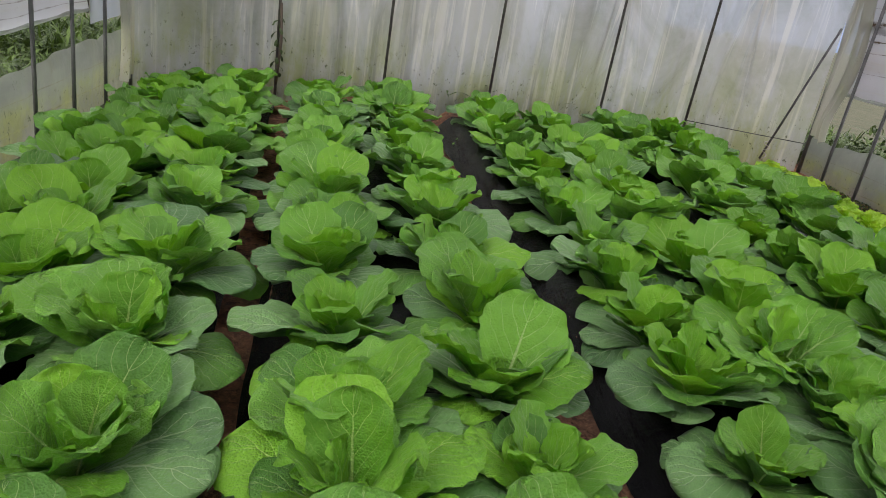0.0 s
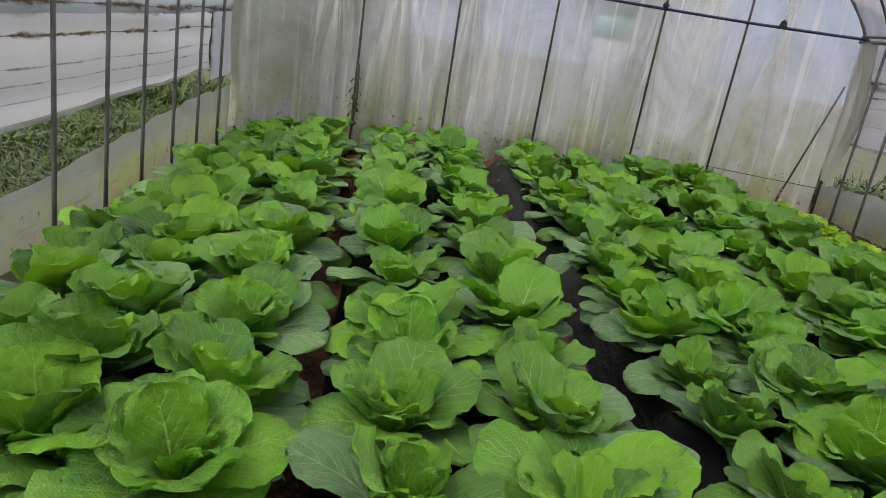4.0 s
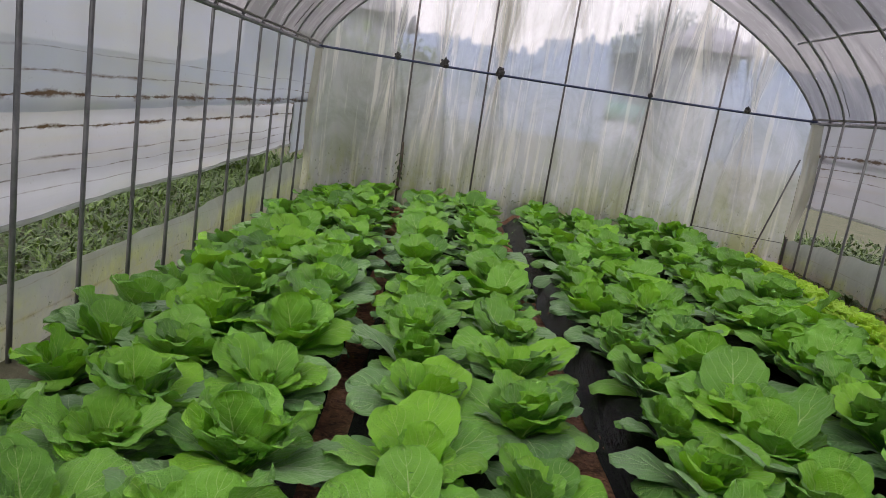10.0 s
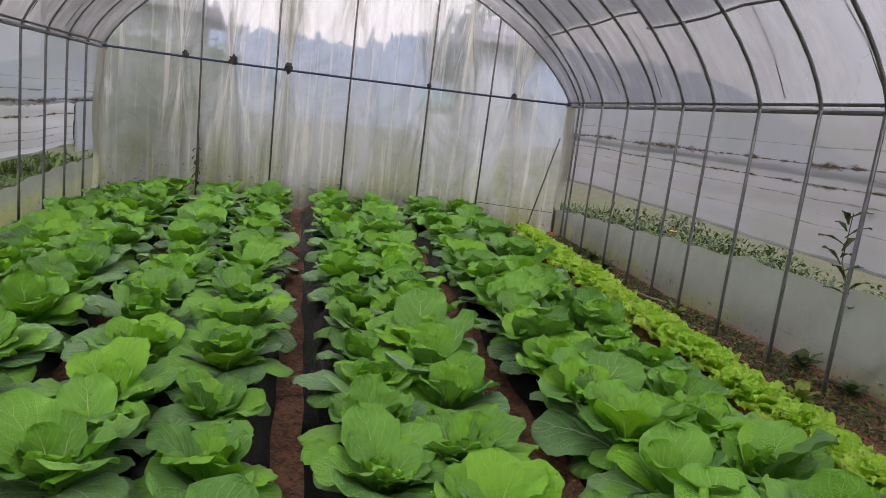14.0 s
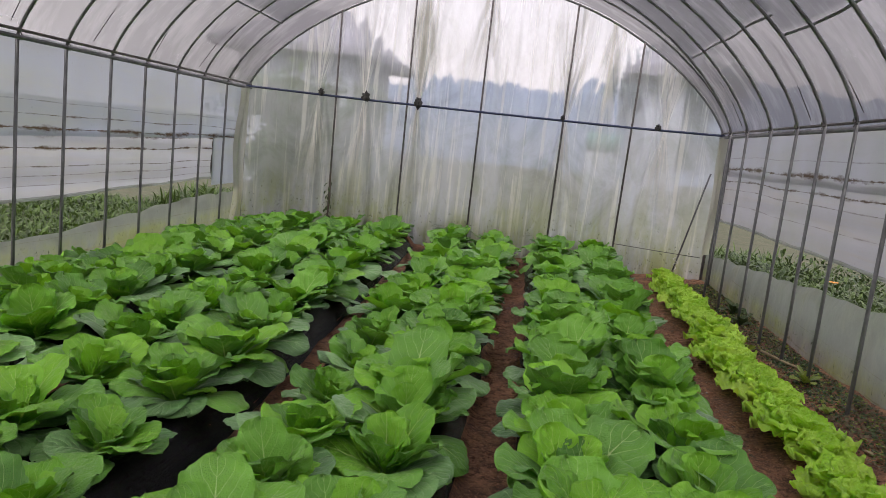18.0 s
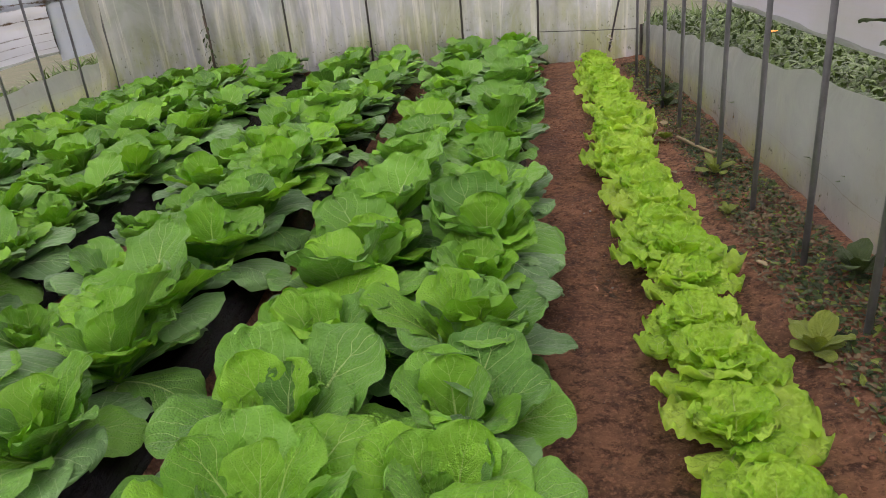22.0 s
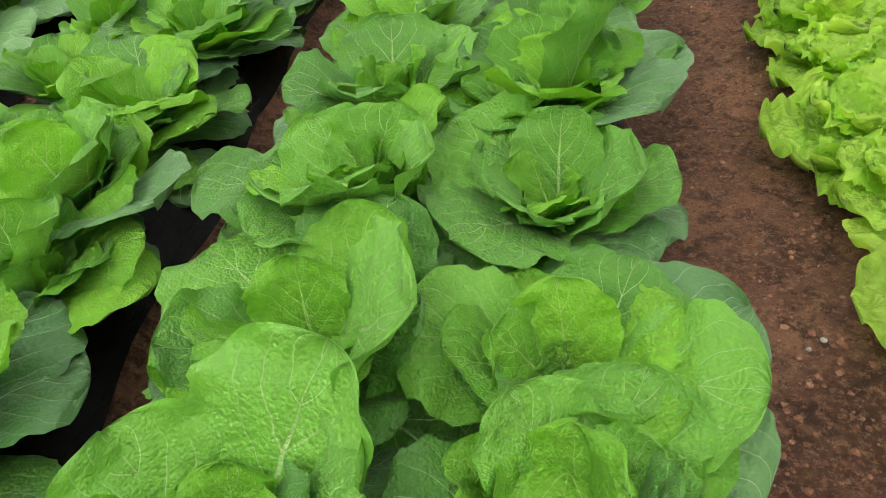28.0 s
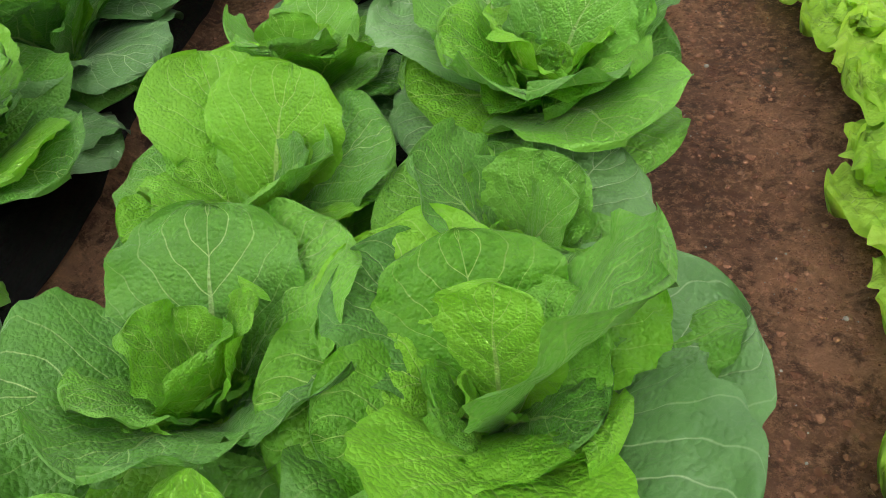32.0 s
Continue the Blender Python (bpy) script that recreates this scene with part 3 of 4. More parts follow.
# black film over the four cabbage beds, with loose wrinkled edges
for k in range(4):
    def skin(u, w, k=k):
        y = FIRST + 0.4 + (LAST - FIRST - 0.7) * w
        lo, hi = furrow(k, y), furrow(k + 1, y)
        a0, a1 = lo + (0.13 if k == 3 else 0.06), hi - (0.25 if k == 3 else 0.12 if k == 2 else 0.07)
        x = a0 + (a1 - a0) * u
        edge = min(u, 1 - u)
        x += 0.035 * wave(y * 2.1, k + (u > .5)) * max(0, 1 - edge * 8)
        z = ground_height(min(max(x, lo + .02), hi - .02), y) + 0.012 + 0.008 * noise.noise((x * 30, y * 3, 2))
        return (x, y, z)
    cover = thing("mulch_film", "shiny black plastic mulch film stretched over a soil bed", "mulch film", group="bed covers")
    for name, u0, u1, n in (("edge", 0.0, 0.1, 6), ("sheet", 0.1, 0.9, 30), ("edge", 0.9, 1.0, 6)):
        v, f, _ = grid(n, 160, lambda u, w, u0=u0, u1=u1: skin(u0 + (u1 - u0) * u, w))
        part(name, mesh(name, v, f, MULCH), cover, "loose wrinkled edge" if name == "edge" else "")

# ---- tunnel frame ----
def arch_points(y, n=28, drop=0.0):
    pts = []
    for i in range(n + 1):
        a = math.pi * i / n
        x = WIDE / 2 * (1 - math.cos(a))
        pts.append((x, y, arch(x) - drop))
    return pts


POST_MESH = tube([(0, 0, -0.35), (0, 0, 0.6), (0, 0, EAVE)], 0.0135, 8, PIPE, "post")
ARCH_MESH = tube(arch_points(0, 30, 0.014), 0.0135, 8, PIPE, "arch")
hoop = thing("hoop", "galvanised steel tunnel hoop of two posts and an arch", "hoop", group="tunnel hoops")
part("post", POST_MESH, hoop, "", pose(0.0, 0, 0))
part("post", POST_MESH, hoop, "", pose(WIDE, 0, 0))
part("arch", ARCH_MESH, hoop)
CLAMP = tube([(0.0, -0.024, 0.0), (0.012, 0.0, 0.018), (0.0, 0.024, 0.0), (0.01, 0.012, -0.03), (0.0, -0.012, -0.03)], 0.004, 5, RUST, "clamp")
part("clamp", CLAMP, hoop, "rusty wire clamp", pose(0.018, 0, EAVE))
part("clamp", CLAMP, hoop, "rusty wire clamp", pose(WIDE - 0.018, 0, EAVE, 0, 0, 180))
HOOP_WEST = (9.05, 8.43, 7.84, 7.25, 6.70, 6.10, 5.57, 5.06, 4.52, 3.97, 3.43, 2.88, 2.33, 1.78, 1.23, 0.68, 0.13, -0.42, -0.97, -1.52, -2.07, -2.6)
HOOP_EAST = (9.30, 8.62, 8.05, 7.38, 6.78, 6.27, 5.78, 5.18, 4.55, 4.02, 3.45, 2.88, 2.30, 1.72, 1.14, 0.56, -0.02, -0.6, -1.18, -1.76, -2.3, -2.9)
for k, (a, b) in enumerate(zip(HOOP_WEST, HOOP_EAST)):
    span = math.hypot(east(b) - west(a), b - a)
    spot = pose(west(a), a, 0, 0, 0, math.degrees(math.atan2(b - a, east(b) - west(a)))) @ Matrix.Diagonal((span / WIDE, 1, 1, 1))
    if k == 0:
        hoop.matrix_basis = spot
    else:
        copy_thing(hoop, spot)

for x in (0.0, WIDE):
    rail = thing("eave_rail", "double galvanised rail pipe along the eave", "rail", group="eave rails")
    sgn = 1 if x == 0 else -1
    ys = [FIRST + (LAST - FIRST) * k / 24 for k in range(25)]
    part("pipe", askew(tube([(x + sgn * 0.028, y, EAVE - 0.014) for y in ys], 0.015, 8, PIPE, "pipe")), rail)
    part("pipe", askew(tube([(x + sgn * 0.022, y, EAVE + 0.035) for y in ys], 0.011, 8, RUST, "pipe")), rail)
# end frame: arch, posts, blue rail and its clips
end = thing("end_frame", "steel end frame with leaning poles and a dark blue cross rail", "frame")
part("arch", askew(tube(arch_points(LAST - 0.03, 36, 0.02), 0.014, 8, PIPE, "arch")), end)
for x in (0.0, WIDE):
    part("corner_post", askew(tube([(x, LAST - 0.03, -0.1), (x, LAST - 0.03, EAVE)], 0.015, 8, PIPE, "corner_post")), end)
POLES = (1.117, 2.056, 3.017, 4.075, 4.92)
for i, x in enumerate(POLES):
    lean = 0.012 * (x - 3)
    part("pole", askew(tube([(x - lean, LAST - 0.045, -0.1), (x, LAST - 0.05, EAVE), (x + lean * 0.6, LAST - 0.045, arch(x) - 0.02)], 0.012, 8, RUST, "pole")), end)
part("cross_rail", askew(tube([(WIDE * k / 24, LAST - 0.07, EAVE + 0.01 - 0.007 * math.sin(math.pi * k / 24)) for k in range(25)], 0.014, 8, BLUE, "cross_rail")), end, "dark blue painted rail")
for i, x in enumerate(CLIP_AT):
    s = (0.055, 0.075, 0.075, 0.04, 0.05)[i]
    bm = bmesh.new()
    bmesh.ops.create_icosphere(bm, subdivisions=3, radius=1)
    for q in bm.verts:
        q.co *= 1 + 0.75 * noise.noise(q.co * 2.6 + Vector((i * 5, 0, 0))) + 0.25 * noise.noise(q.co * 7)
        q.co = Vector((q.co.x * s * 0.6, q.co.y * 0.028, q.co.z * s * 0.75))
    me = bpy.data.meshes.new("clip")
    bm.to_mesh(me)
    bm.free()
    me.materials.append(CLIP)
    part("clip", me, end, "dark bunched clip", pose(*warp(x, LAST - 0.085, EAVE + 0.035)))

# ---- films ----
def pleat(x, z):
    """Hanging folds of the end wall film, gathered at the clips."""
    d = 0.010 * wave(x * 3.0 + 0.25 * z, 1)
    for gx, gz, wide in ((0.935, EAVE, 0.30), (1.51, EAVE, 0.34), (2.2, EAVE, 0.34), (4.06, EAVE, 0.28), (4.7, 2.9, 0.5), (5.22, EAVE, 0.34), (3.4, PEAK, 0.5), (2.3, PEAK - 0.1, 0.4)):
        fall = abs(z - gz)
        spread = 0.05 + wide * min(1.0, fall / 1.1)
        u = (x - gx) / spread
        if abs(u) < 1.6:
            d += 0.034 * min(1.0, 0.3 + fall) * math.copysign(abs(math.cos(u * 9 + gx * 5)) ** 0.6, math.cos(u * 9 + gx * 5)) * math.exp(-u * u * 1.6)
    d += 0.012 * wave(x * 11 + 0.5 * z, 4) + 0.05 * wave(x * 0.7, 6) * (1 - z / 3.2)
    return d


def end_sheet(u, w):
    x = 0.004 + (WIDE - 0.008) * u
    z = -0.3 + (arch(x) + 0.3) * w
    return warp(x, LAST + 0.01 + pleat(x, z), z)


v, f, _ = grid(420, 60, end_sheet)
thing("wall_north", "hanging translucent plastic end wall film with algae stains", "plastic film", kind="structure", me=mesh("wall_north", v, f, WALL_FILM))
v, f, _ = grid(40, 20, lambda u, w: warp(WIDE * u, FIRST - 0.01, -0.05 + (arch(WIDE * u) + 0.05) * w))
thing("wall_south", "translucent plastic film of the near end wall", "plastic film", kind="structure", me=mesh("wall_south", v, f, WALL_FILM))


def roof_sheet(u, w):
    a = math.pi * u
    x = WIDE / 2 * (1 - math.cos(a))
    y = FIRST + (LAST - FIRST) * w
    sag = 0.012 * math.sin((y - HOOP0) / STEP * math.pi) ** 2
    return warp(x, y, arch(x) + 0.006 - sag)


v, f, _ = grid(40, 150, roof_sheet)
thing("ceiling", "milky translucent plastic roof film over the hoops", "plastic film", kind="structure", me=mesh("ceiling", v, f, ROOF_FILM))

for name, x, out in (("wall_west", 0.0, -1), ("wall_east", WIDE, 1)):
    # an upper sheet, a roll-up curtain lapped under it, an open strip, and a skirt at the ground
    side = thing(name, "white plastic side film, rolled up over an open strip", "plastic film", kind="structure")
    y1 = 8.86 if out < 0 else 9.84

    def curtain_low(y, out=out):
        low = 0.575 + 0.015 * (y - 4) if out < 0 else 0.83
        return low + 0.02 * wave(y * 0.9, 11 + out)

    def lap(y, out=out):
        """Height of the upper sheet's hem."""
        return (1.075 + 0.012 * max(0.0, y - 4.5) if out < 0 else 1.35) + 0.012 * wave(y * 1.3, 33 + out)

    def upper(u, w, x=x, out=out):
        y = FIRST + (LAST - 0.12 - FIRST) * u
        z0 = lap(y) - 0.03
        z = z0 + (EAVE + 0.02 - z0) * w
        d = 0.016 + 0.014 * math.sin((y - HOOP0) / STEP * math.pi) ** 2 + 0.010 * wave(z * 4 + 0.3 * y, 25 + out) + 0.012 * wave(y * 1.2 + z * 2, 28)
        return warp(x + out * d, y, z)

    v, f, _ = grid(170, 16, upper)
    part("upper_sheet", mesh("upper_sheet", v, f, UPPER_WEST if out < 0 else UPPER_EAST), side, "bluish translucent upper film" if out < 0 else "milky upper film")

    def curtain(u, w, x=x, out=out, y1=y1):
        y = FIRST + (y1 - FIRST) * u
        z0 = curtain_low(y, out)
        z = z0 + (lap(y) + 0.03 - z0) * w
        d = 0.046 + 0.012 * math.sin((y - HOOP0) / STEP * math.pi) ** 2 + 0.016 * wave(z * 8 + 0.15 * y, 5 + out) + 0.010 * wave(y * 2 + z * 3, 8)
        return warp(x + out * d, y, z)

    v, f, _ = grid(170, 26, curtain)
    part("curtain", mesh("curtain", v, f, SIDE_WEST if out < 0 else SIDE_EAST), side, "white curtain film with dirt lines")
    part("roll_bar", askew(tube([(x + out * 0.05, FIRST + (y1 - FIRST) * k / 40, curtain_low(FIRST + (y1 - FIRST) * k / 40, out) - 0.008) for k in range(41)], 0.014, 8, SKIRT_FILM, "roll_bar")), side, "rolled film edge")
    if out < 0:
        part("edge_bar", askew(tube([(-0.05, y1, 0.62), (-0.052, y1 + 0.004, 0.9), (-0.05, y1, lap(y1) + 0.02)], 0.010, 8, RUST, "edge_bar")), side, "dark rod in the curtain's edge")
        v, f, _ = grid(20, 24, lambda u, w: warp(-0.03 - 0.012 * wave(u * 5 + w, 51), y1 - 0.02 + (LAST - 0.12 - y1) * u, 0.55 + (lap(9.2) - 0.52) * w))
        part("corner_sheet", mesh("corner_sheet", v, f, UPPER_WEST), side, "stained film at the corner")

    def skirt(u, w, x=x, out=out):
        y = FIRST + (LAST - FIRST) * u
        top = (0.31 + 0.06 * min(2.4, max(0.0, y - 6.0)) if out < 0 else 0.46 + 0.055 * min(5.2, max(-1.0, 8.8 - y))) + 0.03 * wave(y * 1.7, 21 + out) - 0.02 * math.sin((y - HOOP0) / STEP * math.pi) ** 2
        z = -0.3 + (top + 0.3) * w
        d = 0.02 + 0.018 * wave(y * 3.2 + z * 4, 14 + out) + 0.010 * wave(y * 9 + 2 * z, 17) + 0.01 * math.sin((y - HOOP0) / STEP * math.pi) ** 2
        # the loose upper edge folds outward
        d += 0.03 * max(0.0, (w - 0.86) / 0.14) ** 2 * (1 + wave(y * 4, 19))
        return warp(x + out * d, y, z)

    v, f, _ = grid(260, 16, skirt)
    part("skirt", mesh("skirt", v, f, SKIRT_FILM), side, "grimy clear skirt film")


def gathered(x, out, y0, y1, seed, foot):
    """Loose film drawn together at a corner, swinging out to the side low down."""
    def sheet(u, w):
        z = foot + (EAVE - 0.02 - foot) * w + 0.05 * wave(u * 3, seed) * (1 - w)
        low = max(0.0, 1 - z / 0.75)
        wide = (y1 - y0) * (0.26 + 0.30 * math.sin(3.1 * w) ** 2 + 0.75 * low * low)
        y = y1 - wide * u
        d = 0.04 * math.sin(u * 17 + 3 * wave(z * 2, seed)) * (0.5 + 0.5 * u) - 0.03 - 0.05 * low * u
        return warp(x + out * d, y, z)
    v, f, _ = grid(50, 34, sheet)
    return mesh("gathered_film", v, f, GATHER)


thing("gathered_film", "yellowed plastic film gathered at a corner post", "plastic film", group="corner films", me=gathered(0.0, -1, 9.2, LAST - 0.06, 2, 0.12))
thing("gathered_film", "yellowed plastic film gathered at a corner post", "plastic film", group="corner films", me=gathered(WIDE, 1, 9.25, LAST - 0.06, 5, 0.42))

# grey shade nets lying on the roof film
def net(x0, x1, y0, y1, seed):
    def sheet(u, w):
        y = y0 + (y1 - y0) * w
        x = x0 + (x1 - x0) * u
        x += 0.03 * wave(y * 1.3, seed) * abs(2 * u - 1)
        return warp(x, y, arch(x) + 0.022 + 0.004 * wave(x * 9 + y * 7, seed))
    v, f, _ = grid(40, 40, sheet)
    it = thing("shade_net", "grey woven shade net laid over the roof film", "shade net", group="shade nets")
    part("sheet", mesh("sheet", v, f, NET), it)
    for u in (0, 1):
        part("hem_bar", tube([(sheet(u, k / 20)[0], sheet(u, k / 20)[1], sheet(u, k / 20)[2] - 0.045) for k in range(21)], 0.010, 6, PIPE, "hem_bar"), it)


net(0.62, 5.33, 6.5, 9.15, 1)
net(0.66, 5.47, FIRST, 6.62, 4)

# strings that tie the roof film down, slanting between the hoops
rng = random.Random(5)
for k in range(9):
    for far_side in (0, 1):
        y = HOOP0 - STEP * (k * 1.6 + 0.4 + 0.5 * far_side)
        slant = rng.uniform(0.2, 0.55) * (1 if k % 2 else -1)
        pts = []
        for i in range(13):
            x = 0.02 + 2.3 * i / 12
            x = WIDE - x if far_side else x
            pts.append((x, y + slant * i / 12, arch(x) + 0.012))
        thing("tie_string", "thin dark string over the roof film", "string", group="tie strings", me=askew(tube(pts, 0.0035, 5, WIRE, "tie_string")))

# brace, wire and rope at the far corner
thing("brace", "slanting steel brace rod at the end wall corner", "brace", me=tube([(5.76, LAST - 0.42, 1.32), (5.55, LAST - 0.2, 0.12)], 0.010, 8, PIPE, "brace"))
thing("wire", "thin dark wire stretched low along the end wall", "wire", me=tube([(4.82, LAST - 0.1, 0.345), (5.35, LAST - 0.22, 0.335), (5.8, LAST - 0.4, 0.34)], 0.004, 6, WIRE, "wire"))
rope_pts = [(5.56 + 0.03 * math.cos(a * 1.3) * (1 - a / 20), LAST - 0.24 + 0.02 * math.sin(a), 0.30 - 0.014 * a) for a in np.linspace(0, 14, 40)]
thing("rope", "pale rope end knotted round the brace foot", "rope", me=tube(rope_pts, 0.005, 6, ROPE, "rope"))


# ---- plants ----
def leaf_mesh(name, seed, mat, wide, e0, e1, cup, ruffle, freq, crinkle, nu, nv, lobes=0.0, stalk=0.075, quilt=0.0, lip=1.9):
    """A round-bladed leaf of length 1 that grows from the origin towards +y and up; e0, e1: its slope at base and tip; lip: how late it bends."""
    rows, r, z, last = [], 0.0, 0.0, 0.0
    for j in range(nv + 1):
        s = 1 - (1 - j / nv) ** 1.7
        th = radians(e0 + (e1 - e0) * s ** lip)
        r += math.cos(th) * (s - last)
        z += math.sin(th) * (s - last)
        last = s
        rows.append((s, th, r, z))

    def at(u, s):
        s, th, r, z = rows[min(nv, round(s * nv))]
        q = 2 * u - 1
        right = q > 0
        t = max(0.0, (s - 0.05) / 0.95)
        if t < 0.6:
            f = 0.06 + 0.94 * math.sin(math.pi / 2 * t / 0.6) ** 1.25
        else:
            f = max(0.0, 1 - ((t - 0.6) / 0.4) ** 2.3) ** 0.5
        w = stalk * (1 - t) * (1 - f) + wide * f
        w *= 1 + 0.045 * wave(s * 3.4 + (5 if right else 0), seed) + 0.035 * wave(s * 11 + (9 if right else 0), seed + 4)
        w *= 1 + 0.024 * math.sin(s * 46 + seed + 4 * right) + 0.012 * wave(s * 45 + 3 * right, seed + 8) + lobes * math.sin(s * 31 + seed) * abs(q) ** 4
        x = q * w
        edge = abs(q) ** 2.4
        h = cup * w * q * q
        h += 0.78 * ruffle * edge * t * (math.sin(freq * (s + 0.12 * wave(s * 3, seed + 1)) + seed + 1.9 * right) + 0.7 * wave(s * 6 + q, seed + 2))
        h += 0.2 * ruffle * abs(q) ** 5 * t * math.sin(52 * s + 3 * seed + 2 * q)
        h += crinkle * noise.noise((q * 6.5 * wide / 0.4 + seed, s * 10, seed * 3.1)) * t
        h += 0.05 * t * wave(q * 1.3 + 0.8 * s, seed + 6)
        h += quilt * abs(math.sin(math.pi * (5.6 * s - 3.1 * abs(q) + 0.55))) ** 0.7 * t * (1 - abs(q) ** 3) * abs(q) ** 0.4
        h -= 0.022 * (1 - abs(q)) ** 3 * (1 - 0.7 * t)
        # the blade folds up round its midrib
        x *= 1 - 0.22 * min(1.0, abs(cup)) * q * q
        sway = 0.05 * wave(s * 1.5, seed + 9) * s
        return (x + sway, r - math.sin(th) * h, z + math.cos(th) * h)

    v, f, uv = grid(nu, nv, at)
    return mesh(name, v, f, mat, True, [(a, 1 - (1 - b) ** 1.7) for a, b in uv])


def leaf_set(nu, nv, quilt, broad=1.0):
    sets = {"heart": [], "inner": [], "middle": [], "outer": []}
    for k in range(6):
        sets["heart"].append(leaf_mesh("heart_leaf", 11 + k, INNER, 0.42 * broad, 46 + 6 * k, 30 + 9 * k, 0.12, 0.08, 24, 0.10, nu, nv, 0, 0.10, quilt * 1.5, 1.4))
        sets["inner"].append(leaf_mesh("inner_leaf", 31 + k, INNER if k % 3 else MIDDLE, 0.375 * broad, 55 + 4 * k, 12 + 9 * k, 0.05 * k, 0.07, 15 + k, 0.05, nu, nv, 0, 0.085, quilt * 1.2, 2.2))
        sets["middle"].append(leaf_mesh("middle_leaf", 51 + k, MIDDLE if k % 3 else INNER, 0.38 * broad, 43 + 4 * k, -10 + 9 * k, -0.03 + 0.055 * k, 0.064, 12 + 2 * k, 0.035, nu, nv, 0, 0.07, quilt, 2.0))
        sets["outer"].append(leaf_mesh("outer_leaf", 71 + k, OUTER if k % 5 else MIDDLE, 0.40 * broad, 27 + 4 * k, -44 + 9 * k, -0.14 + 0.06 * k, 0.052, 10 + k, 0.028, nu, nv, 0, 0.065, quilt * 0.8, 1.4))
    return sets


NEAR, FINE, COARSE = leaf_set(18, 30, 0.020, 1.14), leaf_set(13, 22, 0.042), leaf_set(8, 13, 0.032)
RINGS = (("outer", 7, 0.0, 0.35), ("middle", 7, 0.014, 0.315), ("inner", 6, 0.024, 0.24), ("heart", 8, 0.032, 0.12))


STEM = tube([(0, 0, -0.01), (0, 0, 0.015), (0.002, 0, 0.034)], 0.02, 8, INNER, "stem")


def cabbage(x, y, size, seed, fine):
    """One open Chinese cabbage with its leaves in rings."""
    rg = random.Random(seed)
    size *= 1.0 if x > 3.2 else 0.92
    base = ground_height(x, y) + 0.012
    label = ("large open Chinese cabbage with bright green ruffled leaves in black mulch" if size > 1.06 else
             "small dark green Chinese cabbage with loose leaves in black mulch" if size < 0.80 else
             "leafy green Chinese cabbage with pale veins in black mulch")
    plant = thing("cabbage", label, "cabbage", pose(x, y, base, rg.uniform(-5, 5), rg.uniform(-5, 5), 0), "cabbages in rows")
    part("stem", STEM, plant)
    turn = rg.uniform(0, 360)
    leaves = NEAR if x > 3.2 and 4.3 < y < 7.7 else FINE if fine else COARSE
    for ring, count, up, length in RINGS:
        n = count + (rg.random() < 0.35) - (size < 0.84)
        n += -3 if ring == "heart" and leaves is COARSE else 1 if ring in ("middle", "inner") and leaves is not COARSE else 0
        for i in range(n):
            turn += 137.5 + rg.uniform(-14, 14)
            s = length * size * (rg.uniform(0.72, 1.04) if ring == "outer" and leaves is NEAR else rg.uniform(0.70, 1.14)) * (0.62 if ring == "heart" and i > 4 else 1)
            m = pose(0, 0, up, rg.uniform(-14, 9), rg.uniform(-13, 13), turn) @ Matrix.Translation((0, 0.010, 0)) @ Matrix.Diagonal((s * rg.uniform(0.95, 1.15), s, s * rg.uniform(0.92, 1.08), 1))
            part("leaf", leaves[ring][rg.randrange(6)], plant, "", m)
    return plant


LETTUCE_LEAVES = [leaf_mesh("lettuce_leaf", 91 + k, LETTUCE, 0.50, 70 - 7 * k, 40 - 13 * k, 0.16 - 0.05 * k, 0.075, 26 + 3 * k, 0.16, 14, 32, 0.07, 0.12, 0.0, 1.4) for k in range(6)]


def lettuce(x, y, size, seed):
    rg = random.Random(seed)
    plant = thing("lettuce", "frilly bright yellow-green leaf lettuce in bare soil", "lettuce", pose(x, y, ground_height(x, y), rg.uniform(-4, 4), rg.uniform(-4, 4), 0), "lettuce row")
    turn = rg.uniform(0, 360)
    for i in range(14):
        turn += 137.5 + rg.uniform(-20, 20)
        k = min(5, max(0, 5 - int(i / 2.6) + rg.choice((-1, 0, 0))))
        s = size * (0.225 - 0.0075 * i) * rg.uniform(0.85, 1.12)
        part("leaf", LETTUCE_LEAVES[k], plant, "", pose(0, 0, 0.004 * i, rg.uniform(-6, 6), rg.uniform(-8, 8), turn) @ Matrix.Diagonal((s, s, s, 1)))


def bed_row(x, drift, ys, small=(), big=(), fine=(9, 9)):
    """A row of cabbages at x where y is 4.5, drifting sideways per metre; small, big: places of the odd sizes."""
    for i, y in enumerate(ys):
        rg = random.Random(round(x * 100) * 97 + i)
        s = 0.78 if y in small else 1.09 if y in big else rg.uniform(0.88, 1.10)
        dx = rg.uniform(-0.03, 0.03)
        cabbage(x + drift * (y - 4.5) + dx, y, s, round(x * 100) * 131 + i, fine[0] <= y <= fine[1])


def regular(y0, y1, step, seed):
    rg = random.Random(seed)
    ys, y = [], y0
    while y < y1:
        ys.append(y + rg.uniform(-0.04, 0.04))
        y += step
    return ys


bed_row(0.60, -0.035, regular(0.5, 9.6, 0.40, 10), big=())
bed_row(1.00, -0.075, regular(0.6, 3.2, 0.42, 1) + [3.42, 3.9, 4.36, 4.72, 5.06, 5.55, 5.92] + regular(6.35, 9.7, 0.4, 11), fine=(2.2, 5.2))
bed_row(1.42, -0.08, regular(0.4, 2.4, 0.42, 2) + [2.7, 3.15, 3.7, 4.24, 4.6, 5.04, 5.5, 6.03, 6.62] + regular(7.05, 9.7, 0.4, 12), fine=(2.2, 5.6))
